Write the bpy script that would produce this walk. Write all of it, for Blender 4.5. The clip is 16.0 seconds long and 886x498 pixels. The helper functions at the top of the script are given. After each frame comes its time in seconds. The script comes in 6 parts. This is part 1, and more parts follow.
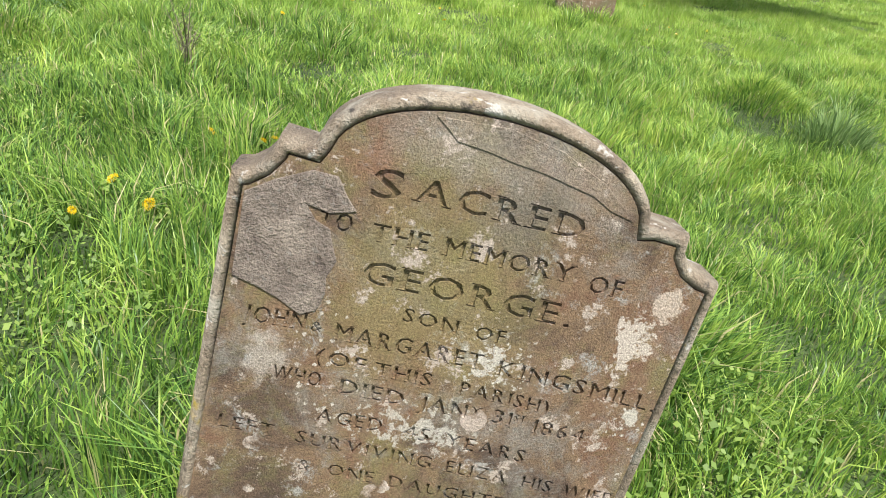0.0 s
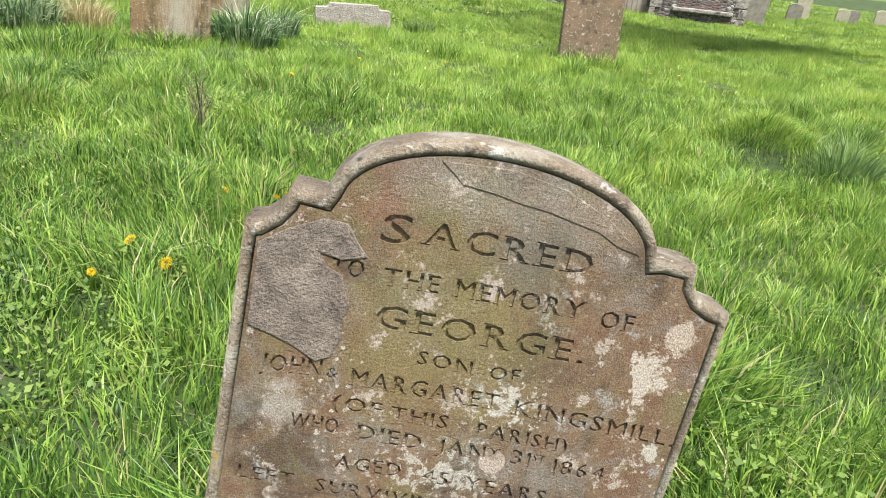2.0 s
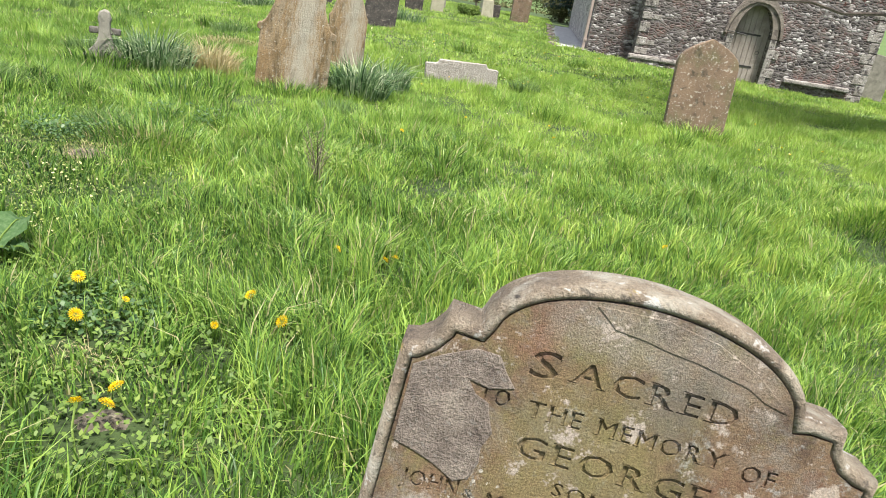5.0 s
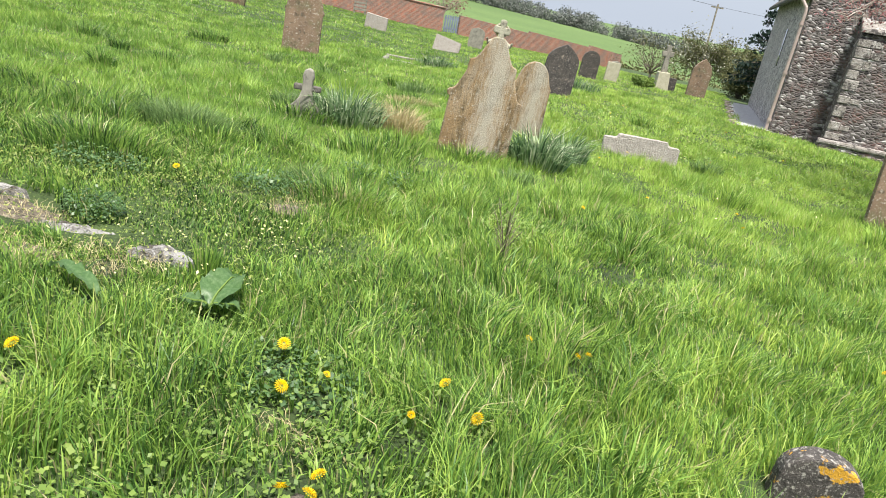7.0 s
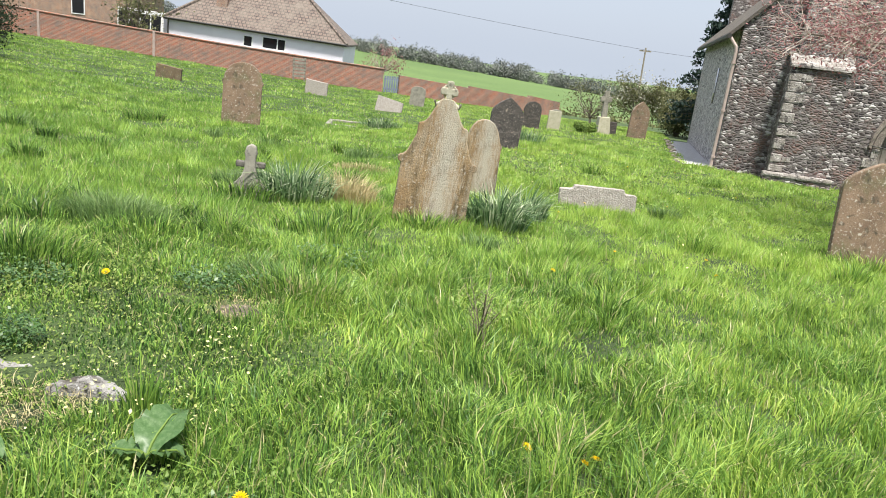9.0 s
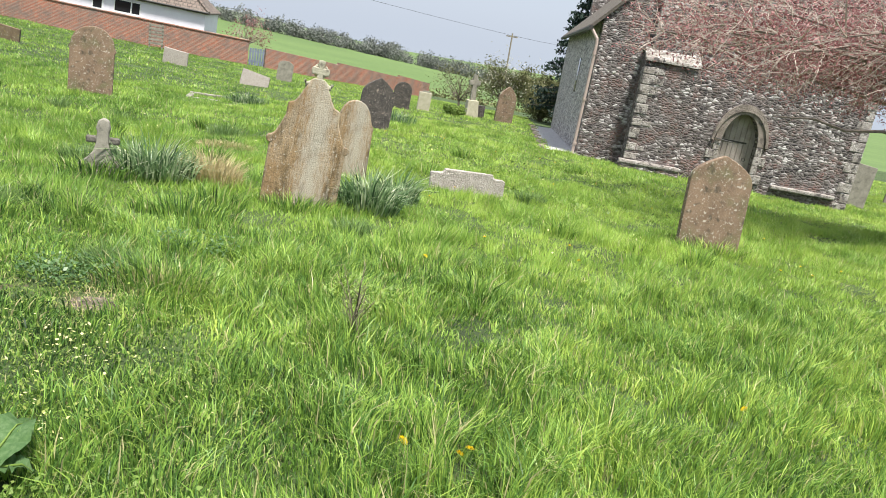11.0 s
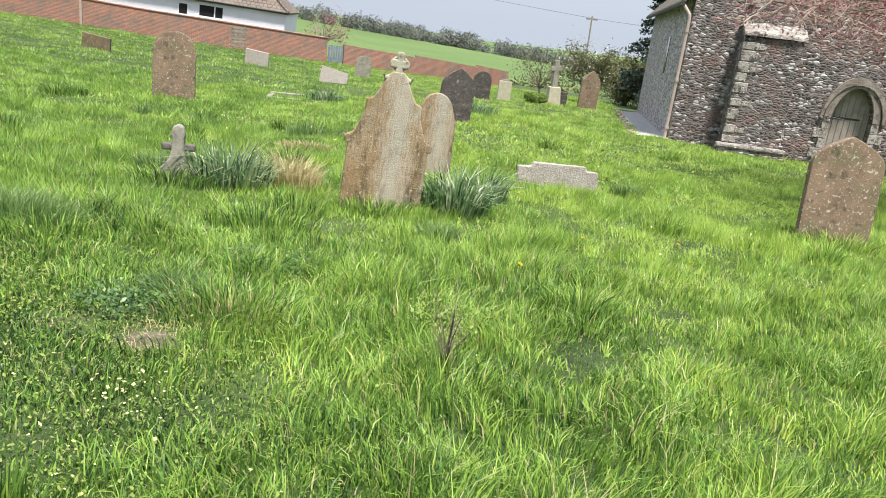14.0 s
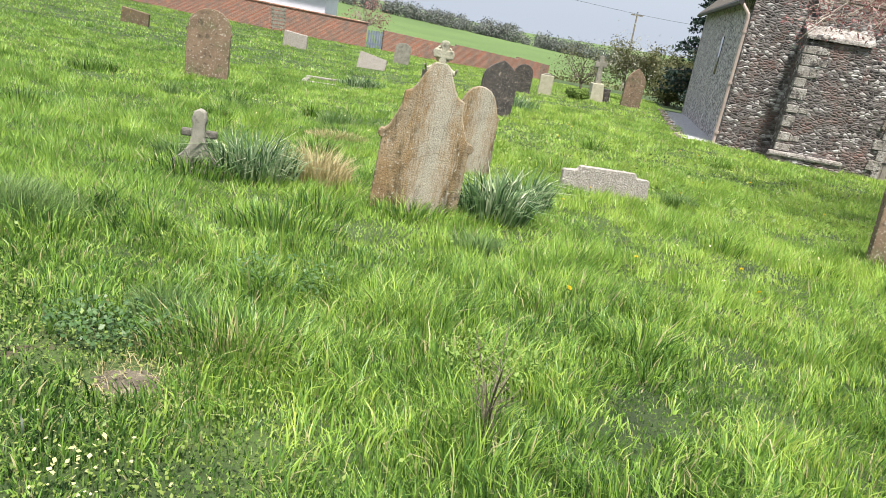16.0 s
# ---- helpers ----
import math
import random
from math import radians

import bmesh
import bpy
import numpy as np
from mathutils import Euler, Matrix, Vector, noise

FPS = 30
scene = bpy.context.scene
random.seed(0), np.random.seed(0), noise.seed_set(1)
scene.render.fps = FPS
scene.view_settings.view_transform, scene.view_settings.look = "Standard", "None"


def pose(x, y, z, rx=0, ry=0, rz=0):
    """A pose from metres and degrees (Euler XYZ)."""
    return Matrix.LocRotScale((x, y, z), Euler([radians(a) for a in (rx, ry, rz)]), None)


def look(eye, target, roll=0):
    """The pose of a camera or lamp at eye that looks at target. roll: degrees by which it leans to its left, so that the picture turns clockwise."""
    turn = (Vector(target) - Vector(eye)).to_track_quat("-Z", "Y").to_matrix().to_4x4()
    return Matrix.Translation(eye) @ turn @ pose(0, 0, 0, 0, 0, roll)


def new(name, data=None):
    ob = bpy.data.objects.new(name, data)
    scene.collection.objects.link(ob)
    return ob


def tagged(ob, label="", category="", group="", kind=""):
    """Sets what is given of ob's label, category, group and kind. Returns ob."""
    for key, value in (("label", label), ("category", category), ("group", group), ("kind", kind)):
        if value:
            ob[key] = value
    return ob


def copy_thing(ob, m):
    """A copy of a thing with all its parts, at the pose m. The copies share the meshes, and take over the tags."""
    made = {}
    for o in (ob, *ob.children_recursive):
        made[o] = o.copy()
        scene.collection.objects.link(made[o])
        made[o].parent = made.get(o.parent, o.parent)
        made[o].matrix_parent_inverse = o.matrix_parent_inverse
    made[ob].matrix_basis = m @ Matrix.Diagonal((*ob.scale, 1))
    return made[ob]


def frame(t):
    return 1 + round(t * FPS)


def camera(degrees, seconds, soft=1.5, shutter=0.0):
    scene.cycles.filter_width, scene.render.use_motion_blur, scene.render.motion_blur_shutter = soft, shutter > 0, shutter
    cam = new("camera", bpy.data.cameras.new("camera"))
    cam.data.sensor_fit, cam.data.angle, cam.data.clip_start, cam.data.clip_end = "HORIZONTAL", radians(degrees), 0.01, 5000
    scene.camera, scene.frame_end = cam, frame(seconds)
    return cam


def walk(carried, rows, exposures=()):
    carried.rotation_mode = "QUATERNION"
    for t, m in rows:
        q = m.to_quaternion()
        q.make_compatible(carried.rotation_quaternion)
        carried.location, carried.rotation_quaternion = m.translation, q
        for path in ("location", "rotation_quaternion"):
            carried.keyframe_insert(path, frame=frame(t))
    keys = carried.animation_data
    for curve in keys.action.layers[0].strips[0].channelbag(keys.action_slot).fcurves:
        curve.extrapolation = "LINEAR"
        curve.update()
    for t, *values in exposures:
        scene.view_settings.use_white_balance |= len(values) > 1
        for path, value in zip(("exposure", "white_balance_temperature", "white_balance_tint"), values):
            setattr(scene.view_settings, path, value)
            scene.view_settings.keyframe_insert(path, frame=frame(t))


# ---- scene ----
cam = camera(62.9, 16.0, 0.95)
PATH = [
    (0, (0.631, 0.967, 1.743), (1.298, 2.574, 0.757), 10.2),
    (0.5, (0.634, 0.956, 1.75), (1.292, 2.591, 0.805), 9.6),
    (1, (0.632, 0.951, 1.754), (1.281, 2.611, 0.847), 8.4),
    (1.5, (0.632, 0.942, 1.751), (1.274, 2.618, 0.869), 7.4),
    (2, (0.631, 0.944, 1.743), (1.264, 2.63, 0.872), 6.9),
    (2.5, (0.628, 0.947, 1.744), (1.249, 2.639, 0.877), 6.9),
    (3, (0.622, 0.949, 1.749), (1.229, 2.647, 0.884), 7.0),
    (3.2, (0.621, 0.95, 1.752), (1.217, 2.652, 0.888), 7.1),
    (5.3, (0.495, 1.002, 1.865), (0.861, 2.814, 1.101), 9.1),
    (5.5, (0.476, 1.041, 1.864), (0.809, 2.864, 1.112), 9.2),
    (6, (0.407, 1.109, 1.882), (0.657, 2.955, 1.155), 9.8),
    (6.5, (0.348, 1.153, 1.876), (0.499, 3.015, 1.164), 10.4),
    (7, (0.27, 1.195, 1.898), (0.273, 3.069, 1.2), 10.6),
    (7.2, (0.253, 1.206, 1.9), (0.197, 3.08, 1.206), 10.3),
    (7.5, (0.214, 1.258, 1.901), (0.052, 3.132, 1.223), 9.6),
    (8, (0.18, 1.461, 1.871), (-0.158, 3.331, 1.246), 7.1),
    (8.5, (0.175, 1.58, 1.901), (-0.061, 3.484, 1.333), 5.9),
    (9, (0.172, 1.658, 1.923), (0.277, 3.581, 1.382), 6.7),
    (9.5, (0.132, 1.671, 1.945), (0.548, 3.555, 1.422), 9.3),
    (9.7, (0.131, 1.649, 1.969), (0.641, 3.513, 1.451), 10.2),
    (11.8, (0.164, 1.936, 1.934), (0.488, 3.826, 1.367), 8.9),
    (12, (0.197, 2.014, 1.921), (0.431, 3.919, 1.359), 7.9),
    (12.5, (0.204, 2.093, 1.919), (0.236, 4.018, 1.379), 5.8),
    (13, (0.097, 2.238, 1.918), (0.076, 4.168, 1.392), 5.7),
    (13.5, (0.055, 2.306, 1.951), (0.216, 4.223, 1.403), 7.1),
    (14, (0.152, 2.369, 1.904), (0.402, 4.26, 1.302), 6.8),
    (14.5, (0.281, 2.567, 1.805), (0.382, 4.456, 1.153), 4.3),
    (15, (0.317, 2.643, 1.815), (0.369, 4.533, 1.163), 3.5),
    (15.5, (0.254, 2.784, 1.827), (0.397, 4.674, 1.188), 6.4),
    (16, (0.137, 3.058, 1.867), (0.312, 4.945, 1.229), 9.2),
]
walk(cam, [(t, look(e, p, r)) for t, e, p, r in PATH])

# ---- light ----
world = bpy.data.worlds.new("sky")
scene.world = world
world.use_nodes = True
wn = world.node_tree
sky = wn.nodes.new("ShaderNodeTexSky")
sky.sky_type = "NISHITA"
sky.sun_disc = False
sky.sun_elevation, sky.sun_rotation = radians(70), radians(-172)
sky.air_density, sky.dust_density, sky.ozone_density = 1.0, 4.0, 1.0
haze = wn.nodes.new("ShaderNodeMix")
haze.data_type = "RGBA"
haze.inputs[0].default_value = 0.7
haze.inputs[7].default_value = (7.9, 8.8, 10.3, 1)
wn.links.new(sky.outputs[0], haze.inputs[6])
wn.links.new(haze.outputs[2], wn.nodes["Background"].inputs[0])
wn.nodes["Background"].inputs[1].default_value = 0.052
sun = new("sun", bpy.data.lights.new("sun", "SUN"))
sun.data.energy, sun.data.angle, sun.data.color = 4.1, radians(9), (1.0, 0.95, 0.88)
sun.matrix_world = look((0, 0, 0), (-0.05, 0.34, -0.94))
scene.view_settings.exposure = 1.02


# ---- materials ----
def ramp_node(nt, stops, link):
    r = nt.nodes.new("ShaderNodeValToRGB")
    el = r.color_ramp.elements
    while len(el) < len(stops):
        el.new(0.5)
    for e, (p, c) in zip(el, stops):
        e.position, e.color = p, (*c, 1)
    nt.links.new(link, r.inputs[0])
    return r.outputs[0]


def noise_node(nt, vec, scale, detail=5.0, rough=0.6, warp=0.0):
    n = nt.nodes.new("ShaderNodeTexNoise")
    n.inputs["Scale"].default_value, n.inputs["Detail"].default_value = scale, detail
    n.inputs["Roughness"].default_value, n.inputs["Distortion"].default_value = rough, warp
    nt.links.new(vec, n.inputs["Vector"])
    return n.outputs[0]


def mix_node(nt, fac, a, b, mode="MIX"):
    m = nt.nodes.new("ShaderNodeMix")
    m.data_type, m.blend_type = "RGBA", mode
    for v, s in ((fac, 0), (a, 6), (b, 7)):
        if isinstance(v, (int, float)):
            m.inputs[s].default_value = v
        elif isinstance(v, tuple):
            m.inputs[s].default_value = (*v, 1)
        else:
            nt.links.new(v, m.inputs[s])
    return m.outputs[2]


def surface(name, stops, scale=4, fine=60, rough=0.9, bump=0.4, spots=(), depth=0.01, metal=0.0, grain=0.35, stretch=1.0, run=None):
    """A weathered surface: a broad colour noise, a fine grain over it, patches (colour, scale, from, to) and a bump."""
    m = bpy.data.materials.new(name)
    m.use_nodes = True
    nt = m.node_tree
    bsdf = nt.nodes["Principled BSDF"]
    vec = nt.nodes.new("ShaderNodeTexCoord").outputs["Object"]
    col = ramp_node(nt, stops, noise_node(nt, vec, scale, 6, 0.62, 0.4))
    g = noise_node(nt, vec, fine, 4, 0.7)
    col = mix_node(nt, grain, col, ramp_node(nt, [(0.3, (0.25, 0.25, 0.25)), (0.7, (0.9, 0.9, 0.9))], g), "OVERLAY")
    for k, (c, s, lo, hi) in enumerate(spots):
        mp = nt.nodes.new("ShaderNodeMapping")
        mp.inputs["Location"].default_value = (3.1 * k + 1, 1.7 * k, 5.3 * k)
        mp.inputs["Scale"].default_value = (1, 1, stretch if k < 2 else 1)
        nt.links.new(vec, mp.inputs[0])
        f = ramp_node(nt, [(lo, (0, 0, 0)), (hi, (1, 1, 1))], noise_node(nt, mp.outputs[0], s, 5, 0.65, 0.3))
        col = mix_node(nt, f, col, c)
    if run:
        # pale lichen washed down the face from the finial: (colour, half width)
        mp = nt.nodes.new("ShaderNodeMapping")
        mp.inputs["Scale"].default_value = (1, 1, 0.16)
        nt.links.new(vec, mp.inputs[0])
        sep = nt.nodes.new("ShaderNodeSeparateXYZ")
        nt.links.new(vec, sep.inputs[0])
        wob = nt.nodes.new("ShaderNodeMath")
        wob.operation = "MULTIPLY_ADD"
        nt.links.new(noise_node(nt, mp.outputs[0], 26, 6, 0.8), wob.inputs[0])
        wob.inputs[1].default_value, wob.inputs[2].default_value = 0.9, -0.45
        off = nt.nodes.new("ShaderNodeMath")
        off.operation = "ABSOLUTE"
        mid = nt.nodes.new("ShaderNodeMath")
        mid.operation = "SUBTRACT"
        mid.inputs[1].default_value = run[2]
        nt.links.new(sep.outputs[0], mid.inputs[0])
        nt.links.new(mid.outputs[0], off.inputs[0])
        tot = nt.nodes.new("ShaderNodeMath")
        nt.links.new(off.outputs[0], tot.inputs[0])
        nt.links.new(wob.outputs[0], tot.inputs[1])
        f = ramp_node(nt, [(run[1] * 0.2, (0.8, 0.8, 0.8)), (run[1] * 1.3, (0, 0, 0))], tot.outputs[0])
        col = mix_node(nt, f, col, run[0])
    nt.links.new(col, bsdf.inputs["Base Color"])
    bsdf.inputs["Roughness"].default_value, bsdf.inputs["Metallic"].default_value = rough, metal
    b = nt.nodes.new("ShaderNodeBump")
    b.inputs["Strength"].default_value, b.inputs["Distance"].default_value = bump, depth
    h = nt.nodes.new("ShaderNodeMath")
    h.operation = "ADD"
    nt.links.new(g, h.inputs[0])
    nt.links.new(noise_node(nt, vec, fine * 0.25, 3, 0.6), h.inputs[1])
    nt.links.new(h.outputs[0], b.inputs["Height"])
    nt.links.new(b.outputs[0], bsdf.inputs["Normal"])
    return m


def leafy(name, stops, patch=0.35, rough=0.55, through_light=0.35, dry=None, own=0.5, bias=-0.35, drift=0.0):
    """Foliage: a colour by place and by single leaf, and light that comes through."""
    m = bpy.data.materials.new(name)
    m.use_nodes = True
    nt = m.node_tree
    bsdf = nt.nodes["Principled BSDF"]
    vec = nt.nodes.new("ShaderNodeTexCoord").outputs["Object"]
    geo = nt.nodes.new("ShaderNodeNewGeometry")
    add = nt.nodes.new("ShaderNodeMath")
    add.operation = "MULTIPLY_ADD"
    nt.links.new(geo.outputs["Random Per Island"], add.inputs[0])
    add.inputs[1].default_value = own
    half = nt.nodes.new("ShaderNodeMath")
    half.operation = "MULTIPLY_ADD"
    nt.links.new(noise_node(nt, vec, patch, 7, 0.68), half.inputs[0])
    half.inputs[1].default_value, half.inputs[2].default_value = 1.6 - own, bias
    nt.links.new(half.outputs[0], add.inputs[2])
    tone = add.outputs[0]
    if drift:
        # tone shifts across the yard: lighter and yellower towards the church side
        sep = nt.nodes.new("ShaderNodeSeparateXYZ")
        nt.links.new(vec, sep.inputs[0])
        mr = nt.nodes.new("ShaderNodeMapRange")
        mr.inputs[1].default_value, mr.inputs[2].default_value, mr.inputs[3].default_value, mr.inputs[4].default_value = -2.5, 2.5, -drift, drift
        nt.links.new(sep.outputs[0], mr.inputs[0])
        sm = nt.nodes.new("ShaderNodeMath")
        nt.links.new(tone, sm.inputs[0])
        nt.links.new(mr.outputs[0], sm.inputs[1])
        tone = sm.outputs[0]
    col = ramp_node(nt, stops, tone)
    if dry:
        f = ramp_node(nt, [(0.925, (0, 0, 0)), (0.955, (1, 1, 1))], geo.outputs["Random Per Island"])
        col = mix_node(nt, f, col, dry)
    nt.links.new(col, bsdf.inputs["Base Color"])
    bsdf.inputs["Roughness"].default_value = rough
    bsdf.inputs["Specular IOR Level"].default_value = 0.35
    tr = nt.nodes.new("ShaderNodeBsdfTranslucent")
    nt.links.new(col, tr.inputs[0])
    mx = nt.nodes.new("ShaderNodeMixShader")
    mx.inputs[0].default_value = through_light
    nt.links.new(bsdf.outputs[0], mx.inputs[1])
    nt.links.new(tr.outputs[0], mx.inputs[2])
    nt.links.new(mx.outputs[0], nt.nodes["Material Output"].inputs[0])
    return m


def flint(name, cell=9.0, mortar=(0.42, 0.39, 0.34), tint=1.0, ruddy=0.0, dark_mix=0.7):
    """Knapped and whole flints, dark and white, set in pale mortar."""
    m = bpy.data.materials.new(name)
    m.use_nodes = True
    nt = m.node_tree
    bsdf = nt.nodes["Principled BSDF"]
    tc = nt.nodes.new("ShaderNodeTexCoord").outputs["Object"]
    mp = nt.nodes.new("ShaderNodeMapping")
    mp.inputs["Scale"].default_value = (1, 1, 1.9)
    nt.links.new(tc, mp.inputs[0])
    warp = nt.nodes.new("ShaderNodeTexNoise")
    warp.inputs["Scale"].default_value = 6
    nt.links.new(mp.outputs[0], warp.inputs["Vector"])
    vec = mix_node(nt, 0.06, mp.outputs[0], warp.outputs[1], "ADD")
    v = nt.nodes.new("ShaderNodeTexVoronoi")
    v.inputs["Scale"].default_value = cell
    nt.links.new(vec, v.inputs["Vector"])
    e = nt.nodes.new("ShaderNodeTexVoronoi")
    e.feature = "DISTANCE_TO_EDGE"
    e.inputs["Scale"].default_value = cell
    nt.links.new(vec, e.inputs["Vector"])
    sep = nt.nodes.new("ShaderNodeSeparateColor")
    nt.links.new(v.outputs["Color"], sep.inputs[0])
    t = tint
    stones = ramp_node(nt, [(0.0, (0.035 * t, 0.033 * t, 0.035 * t)), (0.3, (0.09 * t, 0.078 * t, 0.077 * t)), (0.52, (0.19 * t, 0.165 * t, 0.155 * t)), (0.7, (0.34 * t, 0.31 * t, 0.30 * t)), (0.84, (0.5, 0.475, 0.46)), (1.0, (0.7, 0.68, 0.66))], sep.outputs[0])
    big = noise_node(nt, tc, 0.8, 4, 0.6)
    # broad patches of stones mixed darker, spread by a noise
    stones = mix_node(nt, ramp_node(nt, [(0.38, (0, 0, 0)), (0.62, (dark_mix, dark_mix, dark_mix))], big), stones, (0.085, 0.068, 0.064))
    if ruddy:
        stones = mix_node(nt, ramp_node(nt, [(0.5, (0, 0, 0)), (0.7, (ruddy, ruddy, ruddy))], noise_node(nt, tc, 1.6, 5, 0.7)), stones, (0.3, 0.15, 0.12))
    joint = ramp_node(nt, [(0.03, (1, 1, 1)), (0.11, (0, 0, 0))], e.outputs["Distance"])
    col = mix_node(nt, joint, stones, mix_node(nt, noise_node(nt, tc, 3), mortar, (mortar[0] * 0.55, mortar[1] * 0.52, mortar[2] * 0.5)))
    nt.links.new(col, bsdf.inputs["Base Color"])
    bsdf.inputs["Roughness"].default_value = 0.75
    b = nt.nodes.new("ShaderNodeBump")
    b.inputs["Strength"].default_value, b.inputs["Distance"].default_value = 0.8, 0.025
    nt.links.new(ramp_node(nt, [(0.0, (0, 0, 0)), (0.25, (1, 1, 1))], e.outputs["Distance"]), b.inputs["Height"])
    nt.links.new(b.outputs[0], bsdf.inputs["Normal"])
    return m


def coursed(name, a, b, mortar, width, height, joint=0.012, axis="XZ", weather=(0.2, 0.17, 0.15)):
    """Bricks or tiles in courses, at their real size, with stains."""
    m = bpy.data.materials.new(name)
    m.use_nodes = True
    nt = m.node_tree
    bsdf = nt.nodes["Principled BSDF"]
    tc = nt.nodes.new("ShaderNodeTexCoord").outputs["Object"]
    sep = nt.nodes.new("ShaderNodeSeparateXYZ")
    nt.links.new(tc, sep.inputs[0])
    cmb = nt.nodes.new("ShaderNodeCombineXYZ")
    nt.links.new(sep.outputs[axis[0]], cmb.inputs[0])
    nt.links.new(sep.outputs[axis[1]], cmb.inputs[1])
    br = nt.nodes.new("ShaderNodeTexBrick")
    br.inputs["Color1"].default_value, br.inputs["Color2"].default_value, br.inputs["Mortar"].default_value = (*a, 1), (*b, 1), (*mortar, 1)
    br.inputs["Scale"].default_value, br.inputs["Brick Width"].default_value, br.inputs["Row Height"].default_value = 1, width, height
    br.inputs["Mortar Size"].default_value = joint
    nt.links.new(cmb.outputs[0], br.inputs["Vector"])
    st = ramp_node(nt, [(0.42, (0, 0, 0)), (0.62, (0.85, 0.85, 0.85))], noise_node(nt, tc, 1.1, 9, 0.8))
    col = mix_node(nt, st, br.outputs[0], weather)
    col = mix_node(nt, 0.4, col, noise_node(nt, tc, 9, 4, 0.7), "OVERLAY")
    nt.links.new(col, bsdf.inputs["Base Color"])
    bsdf.inputs["Roughness"].default_value = 0.9
    bp = nt.nodes.new("ShaderNodeBump")
    bp.inputs["Strength"].default_value, bp.inputs["Distance"].default_value = 0.8, 0.02
    bp.invert = True
    nt.links.new(br.outputs[1], bp.inputs["Height"])
    nt.links.new(bp.outputs[0], bsdf.inputs["Normal"])
    return m


def lichen_stone(name):
    """Brown sandstone with olive and rusty stains, grey crusts and round pale lichen spots of many sizes."""
    m = bpy.data.materials.new(name)
    m.use_nodes = True
    nt = m.node_tree
    bsdf = nt.nodes["Principled BSDF"]
    tc = nt.nodes.new("ShaderNodeTexCoord").outputs["Object"]

    def moved(k):
        mp = nt.nodes.new("ShaderNodeMapping")
        mp.inputs["Location"].default_value = (3.1 * k, 1.7 * k, 5.3 * k)
        nt.links.new(tc, mp.inputs[0])
        return mp.outputs[0]

    col = ramp_node(nt, [(0.3, (0.05, 0.035, 0.028)), (0.42, (0.12, 0.078, 0.052)), (0.52, (0.22, 0.145, 0.085)), (0.6, (0.18, 0.10, 0.06)), (0.72, (0.31, 0.21, 0.14))], noise_node(nt, tc, 5.5, 8, 0.7, 0.5))
    col = mix_node(nt, ramp_node(nt, [(0.5, (0, 0, 0)), (0.66, (0.7, 0.7, 0.7))], noise_node(nt, moved(1), 8.0, 8, 0.75, 0.4)), col, (0.20, 0.185, 0.07))
    col = mix_node(nt, ramp_node(nt, [(0.5, (0, 0, 0)), (0.66, (0.75, 0.75, 0.75))], noise_node(nt, moved(2), 7.5, 10, 0.8, 0.3)), col, (0.25, 0.24, 0.215))
    col = mix_node(nt, ramp_node(nt, [(0.57, (0, 0, 0)), (0.63, (0.85, 0.85, 0.85))], noise_node(nt, moved(3), 11, 10, 0.82, 0.3)), col, (0.37, 0.365, 0.34))
    fine = noise_node(nt, tc, 260, 5, 0.75)

    def zone(cx, cz, rx, rz, k, scale, share, edge, top=1.0):
        """A stain round one place, its edge broken by a noise."""
        mp = nt.nodes.new("ShaderNodeMapping")
        mp.inputs["Location"].default_value = (-cx / rx, 0, -cz / rz)
        mp.inputs["Scale"].default_value = (1 / rx, 0, 1 / rz)
        nt.links.new(tc, mp.inputs[0])
        ln = nt.nodes.new("ShaderNodeVectorMath")
        ln.operation = "LENGTH"
        nt.links.new(mp.outputs[0], ln.inputs[0])
        ad = nt.nodes.new("ShaderNodeMath")
        ad.operation = "MULTIPLY_ADD"
        nt.links.new(noise_node(nt, moved(k), scale, 8, 0.75, 0.2), ad.inputs[0])
        ad.inputs[1].default_value = -3.2
        nt.links.new(ln.outputs["Value"], ad.inputs[2])
        # the noise is about 0.5, so that the sum is near the distance less 1.6
        return ramp_node(nt, [(0.0, (top, top, top)), (edge, (0, 0, 0))], plus(ad.outputs[0], 1.6 - share))

    def plus(link, v):
        ad = nt.nodes.new("ShaderNodeMath")
        nt.links.new(link, ad.inputs[0])
        ad.inputs[1].default_value = v
        return ad.outputs[0]

    col = mix_node(nt, zone(-0.03, 0.04, 0.13, 0.16, 21, 9, 0.6, 0.9, 0.5), col, (0.25, 0.215, 0.085))
    col = mix_node(nt, zone(0.03, 0.245, 0.19, 0.05, 22, 14, 0.5, 0.8, 0.55), col, (0.30, 0.265, 0.22))
    col = mix_node(nt, zone(-0.16, 0.20, 0.03, 0.03, 23, 16, 0.4, 0.9, 0.5), col, (0.25, 0.12, 0.07))
    col = mix_node(nt, zone(0.05, 0.17, 0.08, 0.07, 24, 16, 0.3, 0.8, 0.5), col, (0.15, 0.15, 0.13))
    col = mix_node(nt, zone(-0.25, -0.13, 0.035, 0.05, 25, 26, 0.5, 0.5, 0.75), col, (0.42, 0.37, 0.32))
    col = mix_node(nt, zone(0.305, 0.095, 0.025, 0.03, 26, 26, 0.8, 0.10, 0.9), col, (0.50, 0.41, 0.33))
    col = mix_node(nt, zone(0.275, 0.02, 0.05, 0.08, 27, 44, 0.5, 0.05, 0.95), col, (0.54, 0.47, 0.40))
    col = mix_node(nt, zone(0.08, -0.06, 0.13, 0.11, 28, 85, 0.12, 0.12, 0.9), col, (0.54, 0.51, 0.45))
    col = mix_node(nt, zone(0.0, -0.2, 0.26, 0.10, 29, 60, 0.15, 0.12, 0.85), col, (0.50, 0.47, 0.41))
